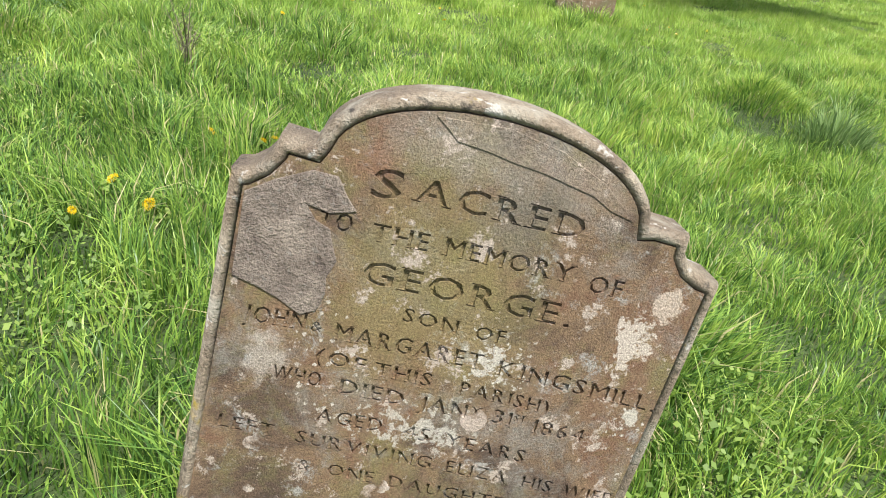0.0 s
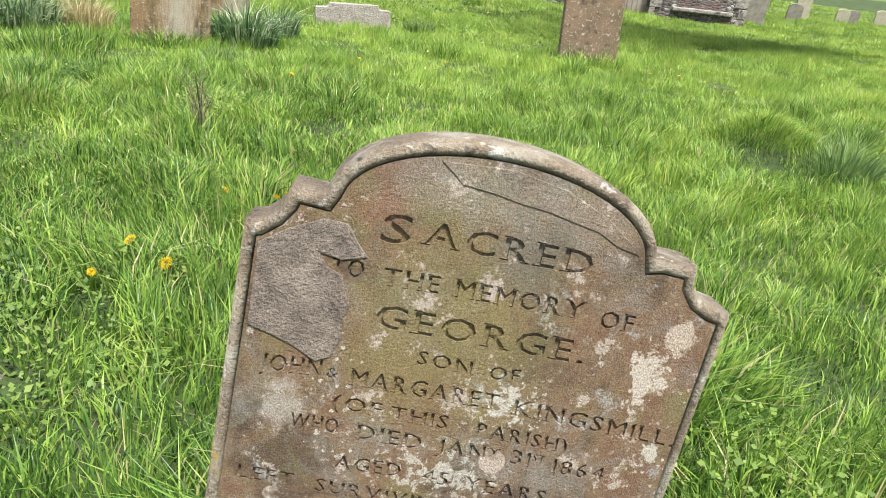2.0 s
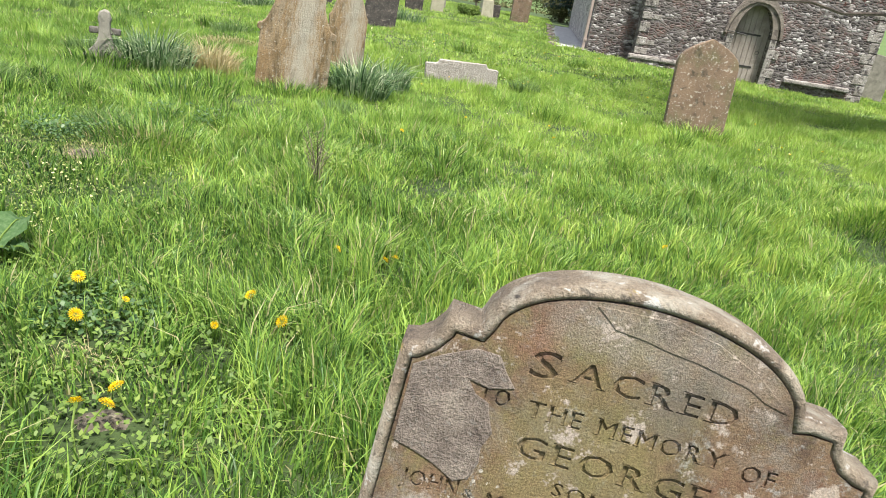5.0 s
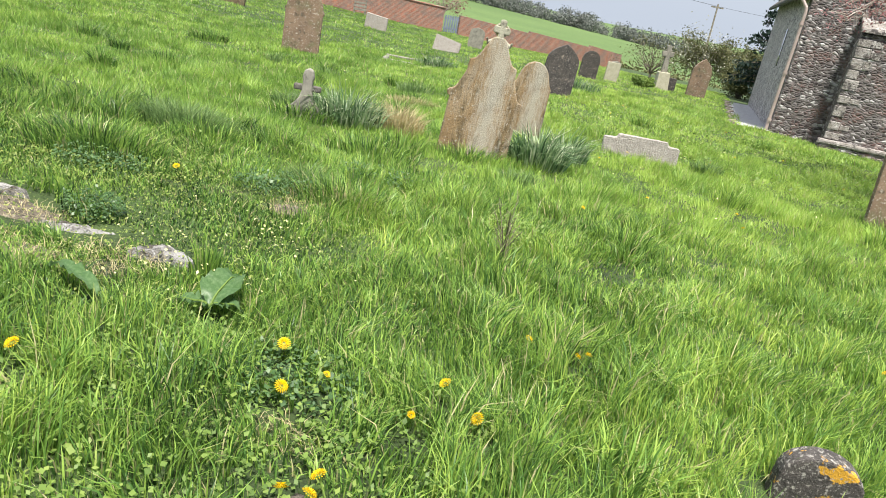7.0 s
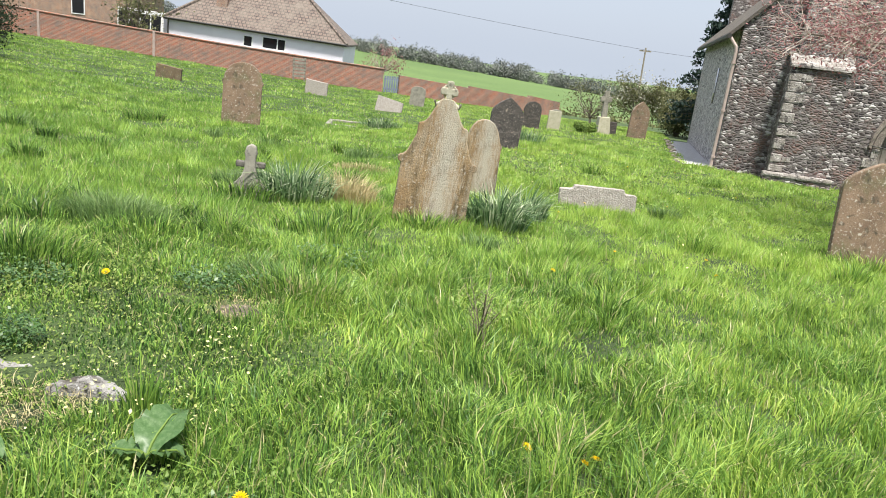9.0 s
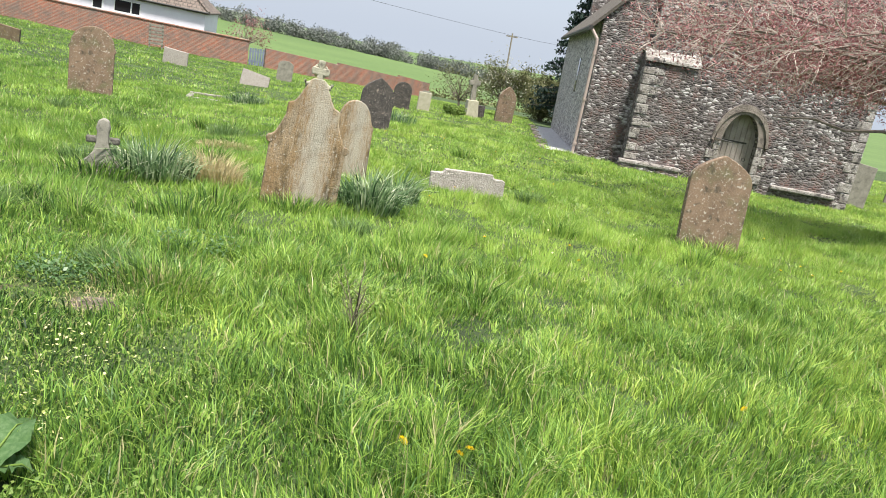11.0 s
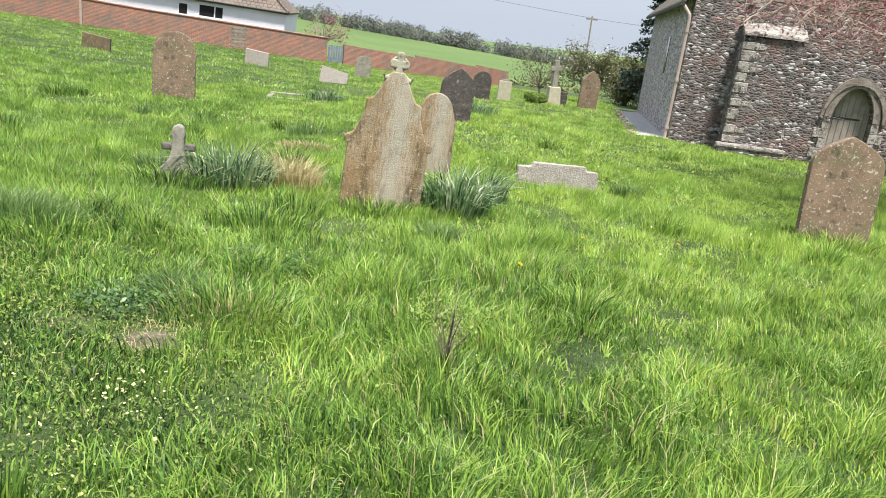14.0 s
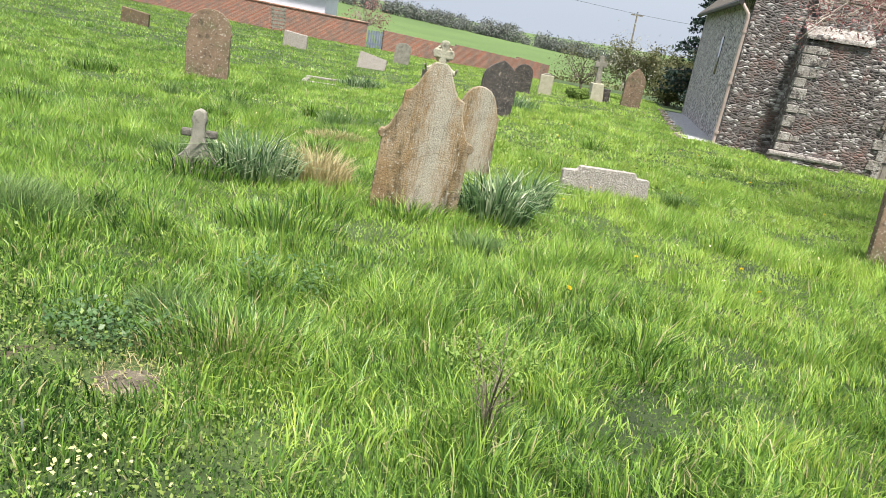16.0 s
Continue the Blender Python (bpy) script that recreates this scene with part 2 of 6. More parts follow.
    col = mix_node(nt, zone(0.32, -0.10, 0.022, 0.022, 30, 40, 0.6, 0.10, 0.9), col, (0.52, 0.49, 0.42))
    col = mix_node(nt, ramp_node(nt, [(0.575, (0, 0, 0)), (0.59, (1, 1, 1))], noise_node(nt, moved(4), 14, 10, 0.8, 0.1)), col, (0.44, 0.37, 0.31))
    for k, (sc, lim, c, share) in enumerate(((30, 0.42, (0.50, 0.43, 0.37), 0.56), (62, 0.36, (0.50, 0.46, 0.40), 0.57), (13, 0.36, (0.46, 0.38, 0.32), 0.6))):
        v = nt.nodes.new("ShaderNodeTexVoronoi")
        v.inputs["Scale"].default_value = sc
        wob = mix_node(nt, 0.012, moved(5 + k), noise_node(nt, tc, sc * 4, 3, 0.6), "ADD")
        nt.links.new(wob, v.inputs["Vector"])
        sep = nt.nodes.new("ShaderNodeSeparateColor")
        nt.links.new(v.outputs["Color"], sep.inputs[0])
        lim_ = nt.nodes.new("ShaderNodeMath")
        lim_.operation = "MULTIPLY"
        nt.links.new(sep.outputs[1], lim_.inputs[0])
        lim_.inputs[1].default_value = lim
        inside = nt.nodes.new("ShaderNodeMath")
        inside.operation = "LESS_THAN"
        nt.links.new(v.outputs["Distance"], inside.inputs[0])
        nt.links.new(lim_.outputs[0], inside.inputs[1])
        area = ramp_node(nt, [(share, (0, 0, 0)), (share + 0.05, (1, 1, 1))], noise_node(nt, moved(11 + k), 4.5, 5, 0.7))
        f = nt.nodes.new("ShaderNodeMath")
        f.operation = "MULTIPLY"
        nt.links.new(inside.outputs[0], f.inputs[0])
        nt.links.new(area, f.inputs[1])
        col = mix_node(nt, f.outputs[0], col, c)
    col = mix_node(nt, 0.75, col, ramp_node(nt, [(0.3, (0.15, 0.15, 0.15)), (0.7, (0.9, 0.9, 0.9))], fine), "OVERLAY")
    nt.links.new(col, bsdf.inputs["Base Color"])
    bsdf.inputs["Roughness"].default_value = 0.92
    b = nt.nodes.new("ShaderNodeBump")
    b.inputs["Strength"].default_value, b.inputs["Distance"].default_value = 1.0, 0.004
    h = nt.nodes.new("ShaderNodeMath")
    h.operation = "ADD"
    nt.links.new(fine, h.inputs[0])
    nt.links.new(noise_node(nt, tc, 45, 5, 0.7), h.inputs[1])
    nt.links.new(h.outputs[0], b.inputs["Height"])
    nt.links.new(b.outputs[0], bsdf.inputs["Normal"])
    return m


M_SOIL = surface("turf_soil", [(0.3, (0.022, 0.036, 0.012)), (0.5, (0.045, 0.075, 0.02)), (0.72, (0.085, 0.13, 0.035))], 1.2, 45, 1.0, 0.8, [((0.11, 0.085, 0.055), 1.7, 0.66, 0.74)], 0.03)
M_FIELD = surface("field_crop", [(0.35, (0.078, 0.132, 0.034)), (0.6, (0.10, 0.16, 0.043))], 0.02, 1.2, 1.0, 0.2)
M_GRASS = leafy("grass_blades", [(0.0, (0.019, 0.050, 0.015)), (0.22, (0.092, 0.200, 0.041)), (0.45, (0.236, 0.400, 0.075)), (0.7, (0.410, 0.565, 0.109)), (0.88, (0.546, 0.645, 0.136)), (1.0, (0.672, 0.700, 0.276))], 0.9, 0.4, 0.32, (0.5, 0.46, 0.24), 0.66, -0.40, 0.09)
# paler, more even copy of the grass colour for everything beyond 8 m
M_GRASS_FAR = leafy("far_grass_blades", [(0.0, (0.072, 0.165, 0.037)), (0.3, (0.207, 0.360, 0.069)), (0.6, (0.394, 0.560, 0.106)), (0.85, (0.539, 0.650, 0.149)), (1.0, (0.643, 0.680, 0.276))], 0.75, 0.45, 0.36, (0.5, 0.48, 0.24), 0.38, -0.35, 0.07)
M_CHICK = leafy("creeping_weed_leaves", [(0.0, (0.082, 0.137, 0.031)), (0.5, (0.211, 0.284, 0.058)), (1.0, (0.445, 0.462, 0.141))], 1.6, 0.6, 0.3)
M_TUFT = leafy("tussock_blades", [(0.0, (0.055, 0.110, 0.038)), (0.5, (0.210, 0.330, 0.109)), (1.0, (0.480, 0.570, 0.257))], 2.5, 0.4, 0.3)
# palest stops paint the highlights on strap leaves into their colour
M_GRASS_BLUE = leafy("blue_green_blades", [(0.0, (0.036, 0.086, 0.035)), (0.45, (0.180, 0.299, 0.125)), (0.75, (0.432, 0.540, 0.300)), (1.0, (0.792, 0.805, 0.600))], 2.5, 0.35, 0.3, None, 0.95)
M_DRY = leafy("dry_blades", [(0.0, (0.375, 0.312, 0.156)), (0.5, (0.600, 0.512, 0.286)), (1.0, (0.775, 0.688, 0.429))], 2, 0.7, 0.25)
M_WEED = leafy("weed_leaves", [(0.0, (0.077, 0.14, 0.034)), (0.5, (0.198, 0.30, 0.063)), (1.0, (0.396, 0.47, 0.127))], 1.2, 0.5, 0.3)
M_DOCK = leafy("dock_leaf", [(0.0, (0.035, 0.09, 0.028)), (0.45, (0.085, 0.165, 0.055)), (0.7, (0.15, 0.24, 0.10)), (1.0, (0.34, 0.42, 0.24))], 60, 0.4, 0.3)
M_YELLOW = leafy("petals", [(0.0, (0.85, 0.52, 0.0)), (1.0, (0.95, 0.68, 0.0))], 8, 0.6, 0.25)
M_CREAM = leafy("cream_petals", [(0.0, (0.62, 0.60, 0.22)), (1.0, (0.8, 0.76, 0.45))], 8, 0.6, 0.25)
M_STEM = surface("dead_stem", [(0.3, (0.10, 0.085, 0.06)), (0.7, (0.22, 0.19, 0.13))], 20, 90, 0.9, 0.2)
M_SAND = lichen_stone("lichened_sandstone")
M_SAND_RIM = surface("weathered_rim", [(0.3, (0.10, 0.075, 0.058)), (0.5, (0.20, 0.16, 0.115)), (0.7, (0.33, 0.29, 0.225))], 11, 210, 0.92, 1.0,
    [((0.37, 0.35, 0.29), 9, 0.5, 0.66), ((0.36, 0.27, 0.06), 8, 0.63, 0.7), ((0.45, 0.43, 0.39), 34, 0.62, 0.67), ((0.05, 0.042, 0.036), 24, 0.6, 0.7)], 0.005, grain=0.7)
M_FLAKE = surface("flaked_sandstone", [(0.3, (0.13, 0.10, 0.085)), (0.7, (0.31, 0.26, 0.215))], 22, 260, 0.95, 1.0, [((0.27, 0.24, 0.21), 110, 0.56, 0.68)], 0.006, grain=0.7)
M_BROWN = surface("brown_sandstone", [(0.25, (0.08, 0.056, 0.034)), (0.5, (0.15, 0.11, 0.068)), (0.75, (0.21, 0.165, 0.115))], 2.4, 70, 0.93, 0.6, [((0.12, 0.12, 0.06), 2.1, 0.55, 0.8), ((0.46, 0.43, 0.35), 22, 0.62, 0.66), ((0.42, 0.33, 0.07), 12, 0.62, 0.66)], 0.006)
M_STREAK = surface("streaked_sandstone", [(0.25, (0.13, 0.082, 0.042)), (0.5, (0.255, 0.17, 0.085)), (0.75, (0.35, 0.26, 0.16))], 2.4, 70, 0.93, 0.9, [((0.30, 0.265, 0.2), 6, 0.5, 0.75), ((0.085, 0.066, 0.035), 9, 0.5, 0.68), ((0.55, 0.52, 0.45), 30, 0.6, 0.66), ((0.06, 0.05, 0.035), 42, 0.6, 0.68)], 0.01, stretch=0.24, grain=0.6, run=((0.44, 0.405, 0.33), 0.18, 0.08))
M_FINIAL = surface("pale_lichened_stone", [(0.3, (0.27, 0.255, 0.19)), (0.7, (0.45, 0.43, 0.33))], 9, 90, 0.93, 0.8, [((0.16, 0.145, 0.11), 14, 0.58, 0.68), ((0.40, 0.36, 0.13), 10, 0.58, 0.68)], 0.008)
M_RUST = surface("red_brown_sandstone", [(0.3, (0.13, 0.088, 0.058)), (0.7, (0.24, 0.165, 0.11))], 2.5, 70, 0.93, 0.6, [((0.14, 0.14, 0.065), 2.5, 0.52, 0.75), ((0.46, 0.41, 0.34), 17, 0.59, 0.63), ((0.5, 0.46, 0.39), 40, 0.6, 0.65), ((0.07, 0.06, 0.04), 7, 0.56, 0.7)], 0.006, grain=0.65)
M_GREY = surface("grey_limestone", [(0.3, (0.17, 0.16, 0.13)), (0.7, (0.33, 0.31, 0.26))], 5, 90, 0.92, 0.6, [((0.10, 0.10, 0.08), 6, 0.58, 0.72), ((0.45, 0.45, 0.4), 22, 0.66, 0.72)], 0.006)
M_DARK = surface("dark_lichened_stone", [(0.3, (0.025, 0.023, 0.022)), (0.7, (0.08, 0.068, 0.06))], 6, 80, 0.92, 0.6, [((0.4, 0.38, 0.34), 24, 0.6, 0.66), ((0.3, 0.25, 0.2), 9, 0.62, 0.66), ((0.3, 0.28, 0.25), 60, 0.58, 0.64)], 0.006)
M_STUMP = surface("dark_limestone", [(0.3, (0.07, 0.064, 0.055)), (0.7, (0.19, 0.175, 0.15))], 9, 90, 0.95, 0.8, [((0.3, 0.29, 0.25), 24, 0.58, 0.66)], 0.008)
M_SLAB = surface("weathered_slab", [(0.3, (0.19, 0.18, 0.165)), (0.7, (0.38, 0.37, 0.355))], 9, 90, 0.9, 1.0, [((0.10, 0.09, 0.072), 9, 0.52, 0.62), ((0.46, 0.455, 0.44), 22, 0.6, 0.68)], 0.012)
M_FOOT = surface("orange_lichened_stone", [(0.3, (0.03, 0.027, 0.025)), (0.7, (0.10, 0.088, 0.08))], 9, 90, 0.92, 0.8, [((0.4, 0.38, 0.34), 30, 0.58, 0.64), ((0.62, 0.33, 0.03), 11, 0.61, 0.64), ((0.3, 0.28, 0.25), 70, 0.56, 0.62)], 0.008)
M_PALE = surface("pale_stone", [(0.3, (0.34, 0.32, 0.23)), (0.7, (0.48, 0.45, 0.34))], 6, 80, 0.9, 0.4)
M_GRANITE = surface("rough_granite", [(0.3, (0.30, 0.265, 0.235)), (0.7, (0.45, 0.41, 0.37))], 12, 45, 0.88, 1.0, [((0.62, 0.59, 0.55), 32, 0.6, 0.64), ((0.2, 0.18, 0.16), 36, 0.64, 0.68)], 0.02)
M_FLINT = flint("flint_wall", 8.0, (0.22, 0.20, 0.19), 0.6, 0.6)
# north wall only: same flint with stones and mortar lightened, dark patches weaker
M_FLINT_PALE = flint("pale_flint", 8.0, (0.74, 0.72, 0.73), 2.7, 0.0, 0.25)
M_QUOIN = surface("dressed_stone", [(0.3, (0.20, 0.175, 0.15)), (0.6, (0.42, 0.39, 0.36)), (0.8, (0.62, 0.59, 0.55))], 3.6, 40, 0.9, 0.9, [((0.09, 0.08, 0.075), 4.2, 0.54, 0.6), ((0.16, 0.14, 0.13), 14, 0.56, 0.62), ((0.72, 0.7, 0.66), 11, 0.6, 0.66)], 0.03)
M_ARCH = surface("weathered_door_stone", [(0.3, (0.15, 0.125, 0.105)), (0.7, (0.31, 0.27, 0.23))], 3.0, 40, 0.9, 0.9, [((0.08, 0.07, 0.065), 4, 0.55, 0.66)], 0.02)
M_DOOR = surface("silvered_oak", [(0.3, (0.22, 0.19, 0.165)), (0.7, (0.42, 0.375, 0.33))], 3, 40, 0.85, 0.5)
M_IRON = surface("black_iron", [(0.3, (0.02, 0.02, 0.02)), (0.7, (0.05, 0.045, 0.04))], 10, 60, 0.6, 0.2)
M_PIPE = surface("painted_pipe", [(0.3, (0.36, 0.28, 0.25)), (0.7, (0.46, 0.37, 0.33))], 3, 60, 0.6, 0.2)
M_BRICK = coursed("red_brick", (0.50, 0.165, 0.095), (0.33, 0.105, 0.065), (0.42, 0.33, 0.26), 0.225, 0.075)
M_TAN_BRICK = coursed("tan_brick", (0.42, 0.22, 0.13), (0.33, 0.17, 0.11), (0.45, 0.38, 0.3), 0.225, 0.075)
M_TILE = coursed("roof_tiles", (0.19, 0.14, 0.115), (0.13, 0.10, 0.085), (0.06, 0.05, 0.045), 0.3, 0.26, 0.035, "XY", (0.20, 0.17, 0.14))
M_SLATE = surface("church_roof_tiles", [(0.3, (0.07, 0.06, 0.05)), (0.7, (0.14, 0.12, 0.10))], 2, 16, 0.9, 0.7, [((0.2, 0.2, 0.1), 3, 0.6, 0.7)], 0.03)
M_WHITE = surface("white_render", [(0.3, (0.80, 0.76, 0.85)), (0.7, (0.87, 0.83, 0.92))], 1, 40, 0.8, 0.15)
M_UPVC = surface("white_frame", [(0.3, (0.78, 0.78, 0.78)), (0.7, (0.84, 0.84, 0.84))], 3, 60, 0.4, 0.02)
M_TIMBER = surface("weathered_timber", [(0.3, (0.16, 0.13, 0.10)), (0.7, (0.30, 0.26, 0.21))], 4, 60, 0.9, 0.4)
M_BLUE = surface("faded_blue_paint", [(0.3, (0.13, 0.15, 0.22)), (0.7, (0.22, 0.25, 0.33))], 3, 40, 0.7, 0.2)
M_GRAVEL = surface("pale_gravel", [(0.3, (0.42, 0.41, 0.41)), (0.7, (0.66, 0.65, 0.65))], 9, 28, 0.95, 1.0, depth=0.04)
M_EARTH = surface("bare_earth", [(0.3, (0.06, 0.05, 0.036)), (0.7, (0.19, 0.16, 0.12))], 14, 60, 1.0, 0.8, [((0.34, 0.30, 0.22), 20, 0.58, 0.68)], 0.02)
M_BARK = surface("bark", [(0.3, (0.09, 0.07, 0.06)), (0.7, (0.22, 0.18, 0.15))], 8, 60, 0.95, 0.6)
M_TWIG = surface("pale_twigs", [(0.3, (0.27, 0.225, 0.19)), (0.7, (0.50, 0.43, 0.37))], 3, 60, 0.9, 0.3)
M_PLUM = leafy("plum_leaves", [(0.0, (0.14, 0.055, 0.055)), (0.5, (0.36, 0.155, 0.155)), (1.0, (0.60, 0.38, 0.36))], 0.9, 0.5, 0.4)
M_YEW = leafy("yew_needles", [(0.0, (0.008, 0.017, 0.008)), (0.5, (0.022, 0.038, 0.017)), (1.0, (0.05, 0.07, 0.028))], 0.8, 0.9, 0.1)
M_FIR = leafy("fir_needles", [(0.0, (0.01, 0.025, 0.02)), (0.6, (0.03, 0.055, 0.04)), (1.0, (0.06, 0.085, 0.06))], 0.6, 0.6, 0.15)
M_HEDGE = leafy("hedge_leaves", [(0.0, (0.068, 0.078, 0.033)), (0.5, (0.149, 0.156, 0.065)), (1.0, (0.297, 0.286, 0.130))], 0.5, 0.6, 0.3)
M_BLOSSOM = leafy("blossom", [(0.0, (0.45, 0.45, 0.30)), (1.0, (0.85, 0.82, 0.74))], 2, 0.6, 0.35)
# leaf tones pulled towards grey, so the haze of distance is in the colour
M_WOOD_FAR = leafy("far_leaves_hazed", [(0.0, (0.13, 0.145, 0.13)), (0.5, (0.17, 0.185, 0.165)), (1.0, (0.22, 0.225, 0.20))], 0.03, 0.9, 0.1)
M_GLASS = bpy.data.materials.new("window_glass")
M_GLASS.use_nodes = True
gb = M_GLASS.node_tree.nodes["Principled BSDF"]
gb.inputs["Base Color"].default_value, gb.inputs["Roughness"].default_value = (0.02, 0.022, 0.025, 1), 0.06


# ---- mesh helpers ----
class Shape:
    """Collects vertices and faces of one mesh."""

    def __init__(self):
        self.v, self.f = [], []

    def add(self, verts, faces):
        n = len(self.v)
        self.v += [tuple(p) for p in verts]
        self.f += [tuple(n + i for i in face) for face in faces]
        return self

    def box(self, x0, y0, z0, x1, y1, z1):
        return self.add([(x0, y0, z0), (x1, y0, z0), (x1, y1, z0), (x0, y1, z0), (x0, y0, z1), (x1, y0, z1), (x1, y1, z1), (x0, y1, z1)],
                        [(0, 3, 2, 1), (4, 5, 6, 7), (0, 1, 5, 4), (1, 2, 6, 5), (2, 3, 7, 6), (3, 0, 4, 7)])

    def plate(self, outline, y0, y1):
        """An outline of (x, z), counter-clockwise seen from the front (-y), made solid from y0 (front) to y1."""
        n = len(outline)
        return self.add([(x, y0, z) for x, z in outline] + [(x, y1, z) for x, z in outline],
                        [tuple(range(n)), tuple(range(2 * n - 1, n - 1, -1))] + [(i, n + i, n + (i + 1) % n, (i + 1) % n) for i in range(n)])

    def tube(self, pts, radii, sides=6):
        pts = [Vector(p) for p in pts]
        rings = []
        for i, p in enumerate(pts):
            d = (pts[min(i + 1, len(pts) - 1)] - pts[max(i - 1, 0)]).normalized()
            a = d.orthogonal().normalized()
            b = d.cross(a)
            r = radii[i] if isinstance(radii, (list, tuple)) else radii
            rings.append([p + (a * math.cos(2 * math.pi * k / sides) + b * math.sin(2 * math.pi * k / sides)) * r for k in range(sides)])
        base = [q for ring in rings for q in ring]
        faces = [(i * sides + k, i * sides + (k + 1) % sides, (i + 1) * sides + (k + 1) % sides, (i + 1) * sides + k) for i in range(len(pts) - 1) for k in range(sides)]
        faces += [tuple(range(sides - 1, -1, -1)), tuple(range((len(pts) - 1) * sides, len(pts) * sides))]
        return self.add(base, faces)


def part(name, shape, material, parent=None, label="", bevel=0.0, smooth=False, worn=0.0):
    me = bpy.data.meshes.new(name)
    me.from_pydata(shape.v, [], shape.f)
    me.materials.append(material)
    if smooth:
        me.polygons.foreach_set("use_smooth", [True] * len(me.polygons))
    ob = new(name, me)
    if parent:
        ob.parent = parent
    if label:
        ob["label"] = label
    if bevel:
        b = ob.modifiers.new("edge", "BEVEL")
        b.width, b.segments, b.limit_method, b.angle_limit = bevel, 2, "ANGLE", radians(40)
    if worn:
        wear(ob, worn)
    return ob


def wear(ob, amount, size=0.12):
    tx = bpy.data.textures.new("wear", "CLOUDS")
    tx.noise_scale = size
    s = ob.modifiers.new("cells", "REMESH")
    s.mode, s.voxel_size = "VOXEL", max(0.008, amount * 1.6)
    d = ob.modifiers.new("wear", "DISPLACE")
    d.texture, d.strength, d.texture_coords = tx, amount, "LOCAL"


def thing(name, m, label, category, group="", kind=""):
    ob = new(name)
    ob.empty_display_size = 0.1
    ob.matrix_world = m
    return tagged(ob, label, category, group, kind)


def polys(name, co, quads, tris, material, parent=None):
    """A mesh from numpy arrays."""
    me = bpy.data.meshes.new(name)
    nq, nt_ = len(quads), len(tris)
    me.vertices.add(len(co))
    me.vertices.foreach_set("co", np.asarray(co, np.float32).ravel())
    idx = np.concatenate([np.asarray(quads, np.int32).ravel(), np.asarray(tris, np.int32).ravel()])
    me.loops.add(len(idx))
    me.loops.foreach_set("vertex_index", idx.astype(np.int32))
    me.polygons.add(nq + nt_)
    me.polygons.foreach_set("loop_start", np.concatenate([np.arange(nq) * 4, nq * 4 + np.arange(nt_) * 3]).astype(np.int32))
    me.update(calc_edges=True)
    me.materials.append(material)
    ob = new(name, me)
    if parent:
        ob.parent = parent
    return ob


# ---- ground ----
BUMPS = [
    (-0.0, 2.8, 0.03, 1.6), (3.1, 5.3, -0.09, 2.4), (-1.5, 5.6, 0.1, 2.3), (-2.2, 4.6, 0.03, 2.1), (0.8, 9.6, 0.07, 3.1), (5.7, 10.7, -0.15, 3.7), (-4.4, 7.3, 0.11, 2.9), (-8.7, 13.3, 0.14, 4.5), (-4.6, 19.7, -0.13, 5.5), (-5.0, 38.0, -0.32, 9.4), (9.2, 34.0, 0.2, 8.7), (8.7, 22.0, 0.09, 6.2), (15.0, 20.2, -0.18, 6.5), (2.3, 20.0, 0.27, 5.4), (1.4, 12.5, 0.03, 3.8), (-12.4, 48.0, 0.12, 11.9), (-3.8, 50.0, 0.16, 12.0), (-1.9, 10.6, -0.22, 3.4), (-1.9, 24.0, -0.31, 6.3), (6.0, 33.0, 0.06, 8.4),
]


def near_z(x, y):
    u, v = np.clip(x, -45, 40) / 10, np.clip(y, -15, 60) / 10
    z = 0.452 - 0.1984 * u - 0.4383 * v - 0.04 * u * v + 0.0484 * u * u - 0.0009 * v * v
    for a, b, d, s in BUMPS:
        z = z + d * np.exp(-((x - a) ** 2 + (y - b) ** 2) / (2 * s * s))
    # grave mounds and hollows
    for a, b, d, s in MOUNDS:
        z = z + d * np.exp(-((x - a) ** 2 + (y - b) ** 2) / (2 * s * s))
    return z


MOUNDS = [(5.4, 5.95, 0.27, 0.34), (5.25, 5.45, -0.16, 0.22), (-0.55, 5.75, 0.07, 0.3), (-2.95, 5.2, -0.05, 0.4), (-1.7, 4.6, -0.05, 0.25)]


def ground_z(x, y):
    """The churchyard, falling away from the path, then a shallow valley and the rising field beyond."""
    x, y = np.asarray(x, float), np.asarray(y, float)
    k = np.clip((y - 58) / 60, 0, 1)
    k = k * k * (3 - 2 * k)
    u = np.clip(x, -200, 200)
    f = np.clip((y - 120) / 190, 0, 1)
    far = (-6.6 - 0.02 * u) * (1 - f) + (-6.2 - 0.064 * u) * f - 0.02 * np.clip(y - 310, 0, 600)
    return near_z(x, y) * (1 - k) + far * k


def gz(x, y):
    return float(ground_z(x, y))


n = 300
s = np.linspace(-1, 1, n)
gx = 12 * s + 1500 * np.sign(s) * np.abs(s) ** 7
gy = 8 + 14 * s + 1500 * np.sign(s) * np.abs(s) ** 7
X, Y = np.meshgrid(gx, gy)
Z = ground_z(X, Y)
i = np.arange(n - 1)
I, J = np.meshgrid(i, i)
q = np.stack([J * n + I, J * n + I + 1, (J + 1) * n + I + 1, (J + 1) * n + I], -1).reshape(-1, 4)
ground = polys("ground", np.stack([X, Y, Z], -1).reshape(-1, 3), q, np.zeros((0, 3), int), M_SOIL)
ground.data.materials.append(M_FIELD)
cy = Y[:-1, :-1].ravel()
ground.data.polygons.foreach_set("material_index", (cy > 66).astype(np.int32))
ground.data.polygons.foreach_set("use_smooth", np.ones(len(q), bool))
tagged(ground, "rough green churchyard turf sloping to fields", "ground", kind="structure")

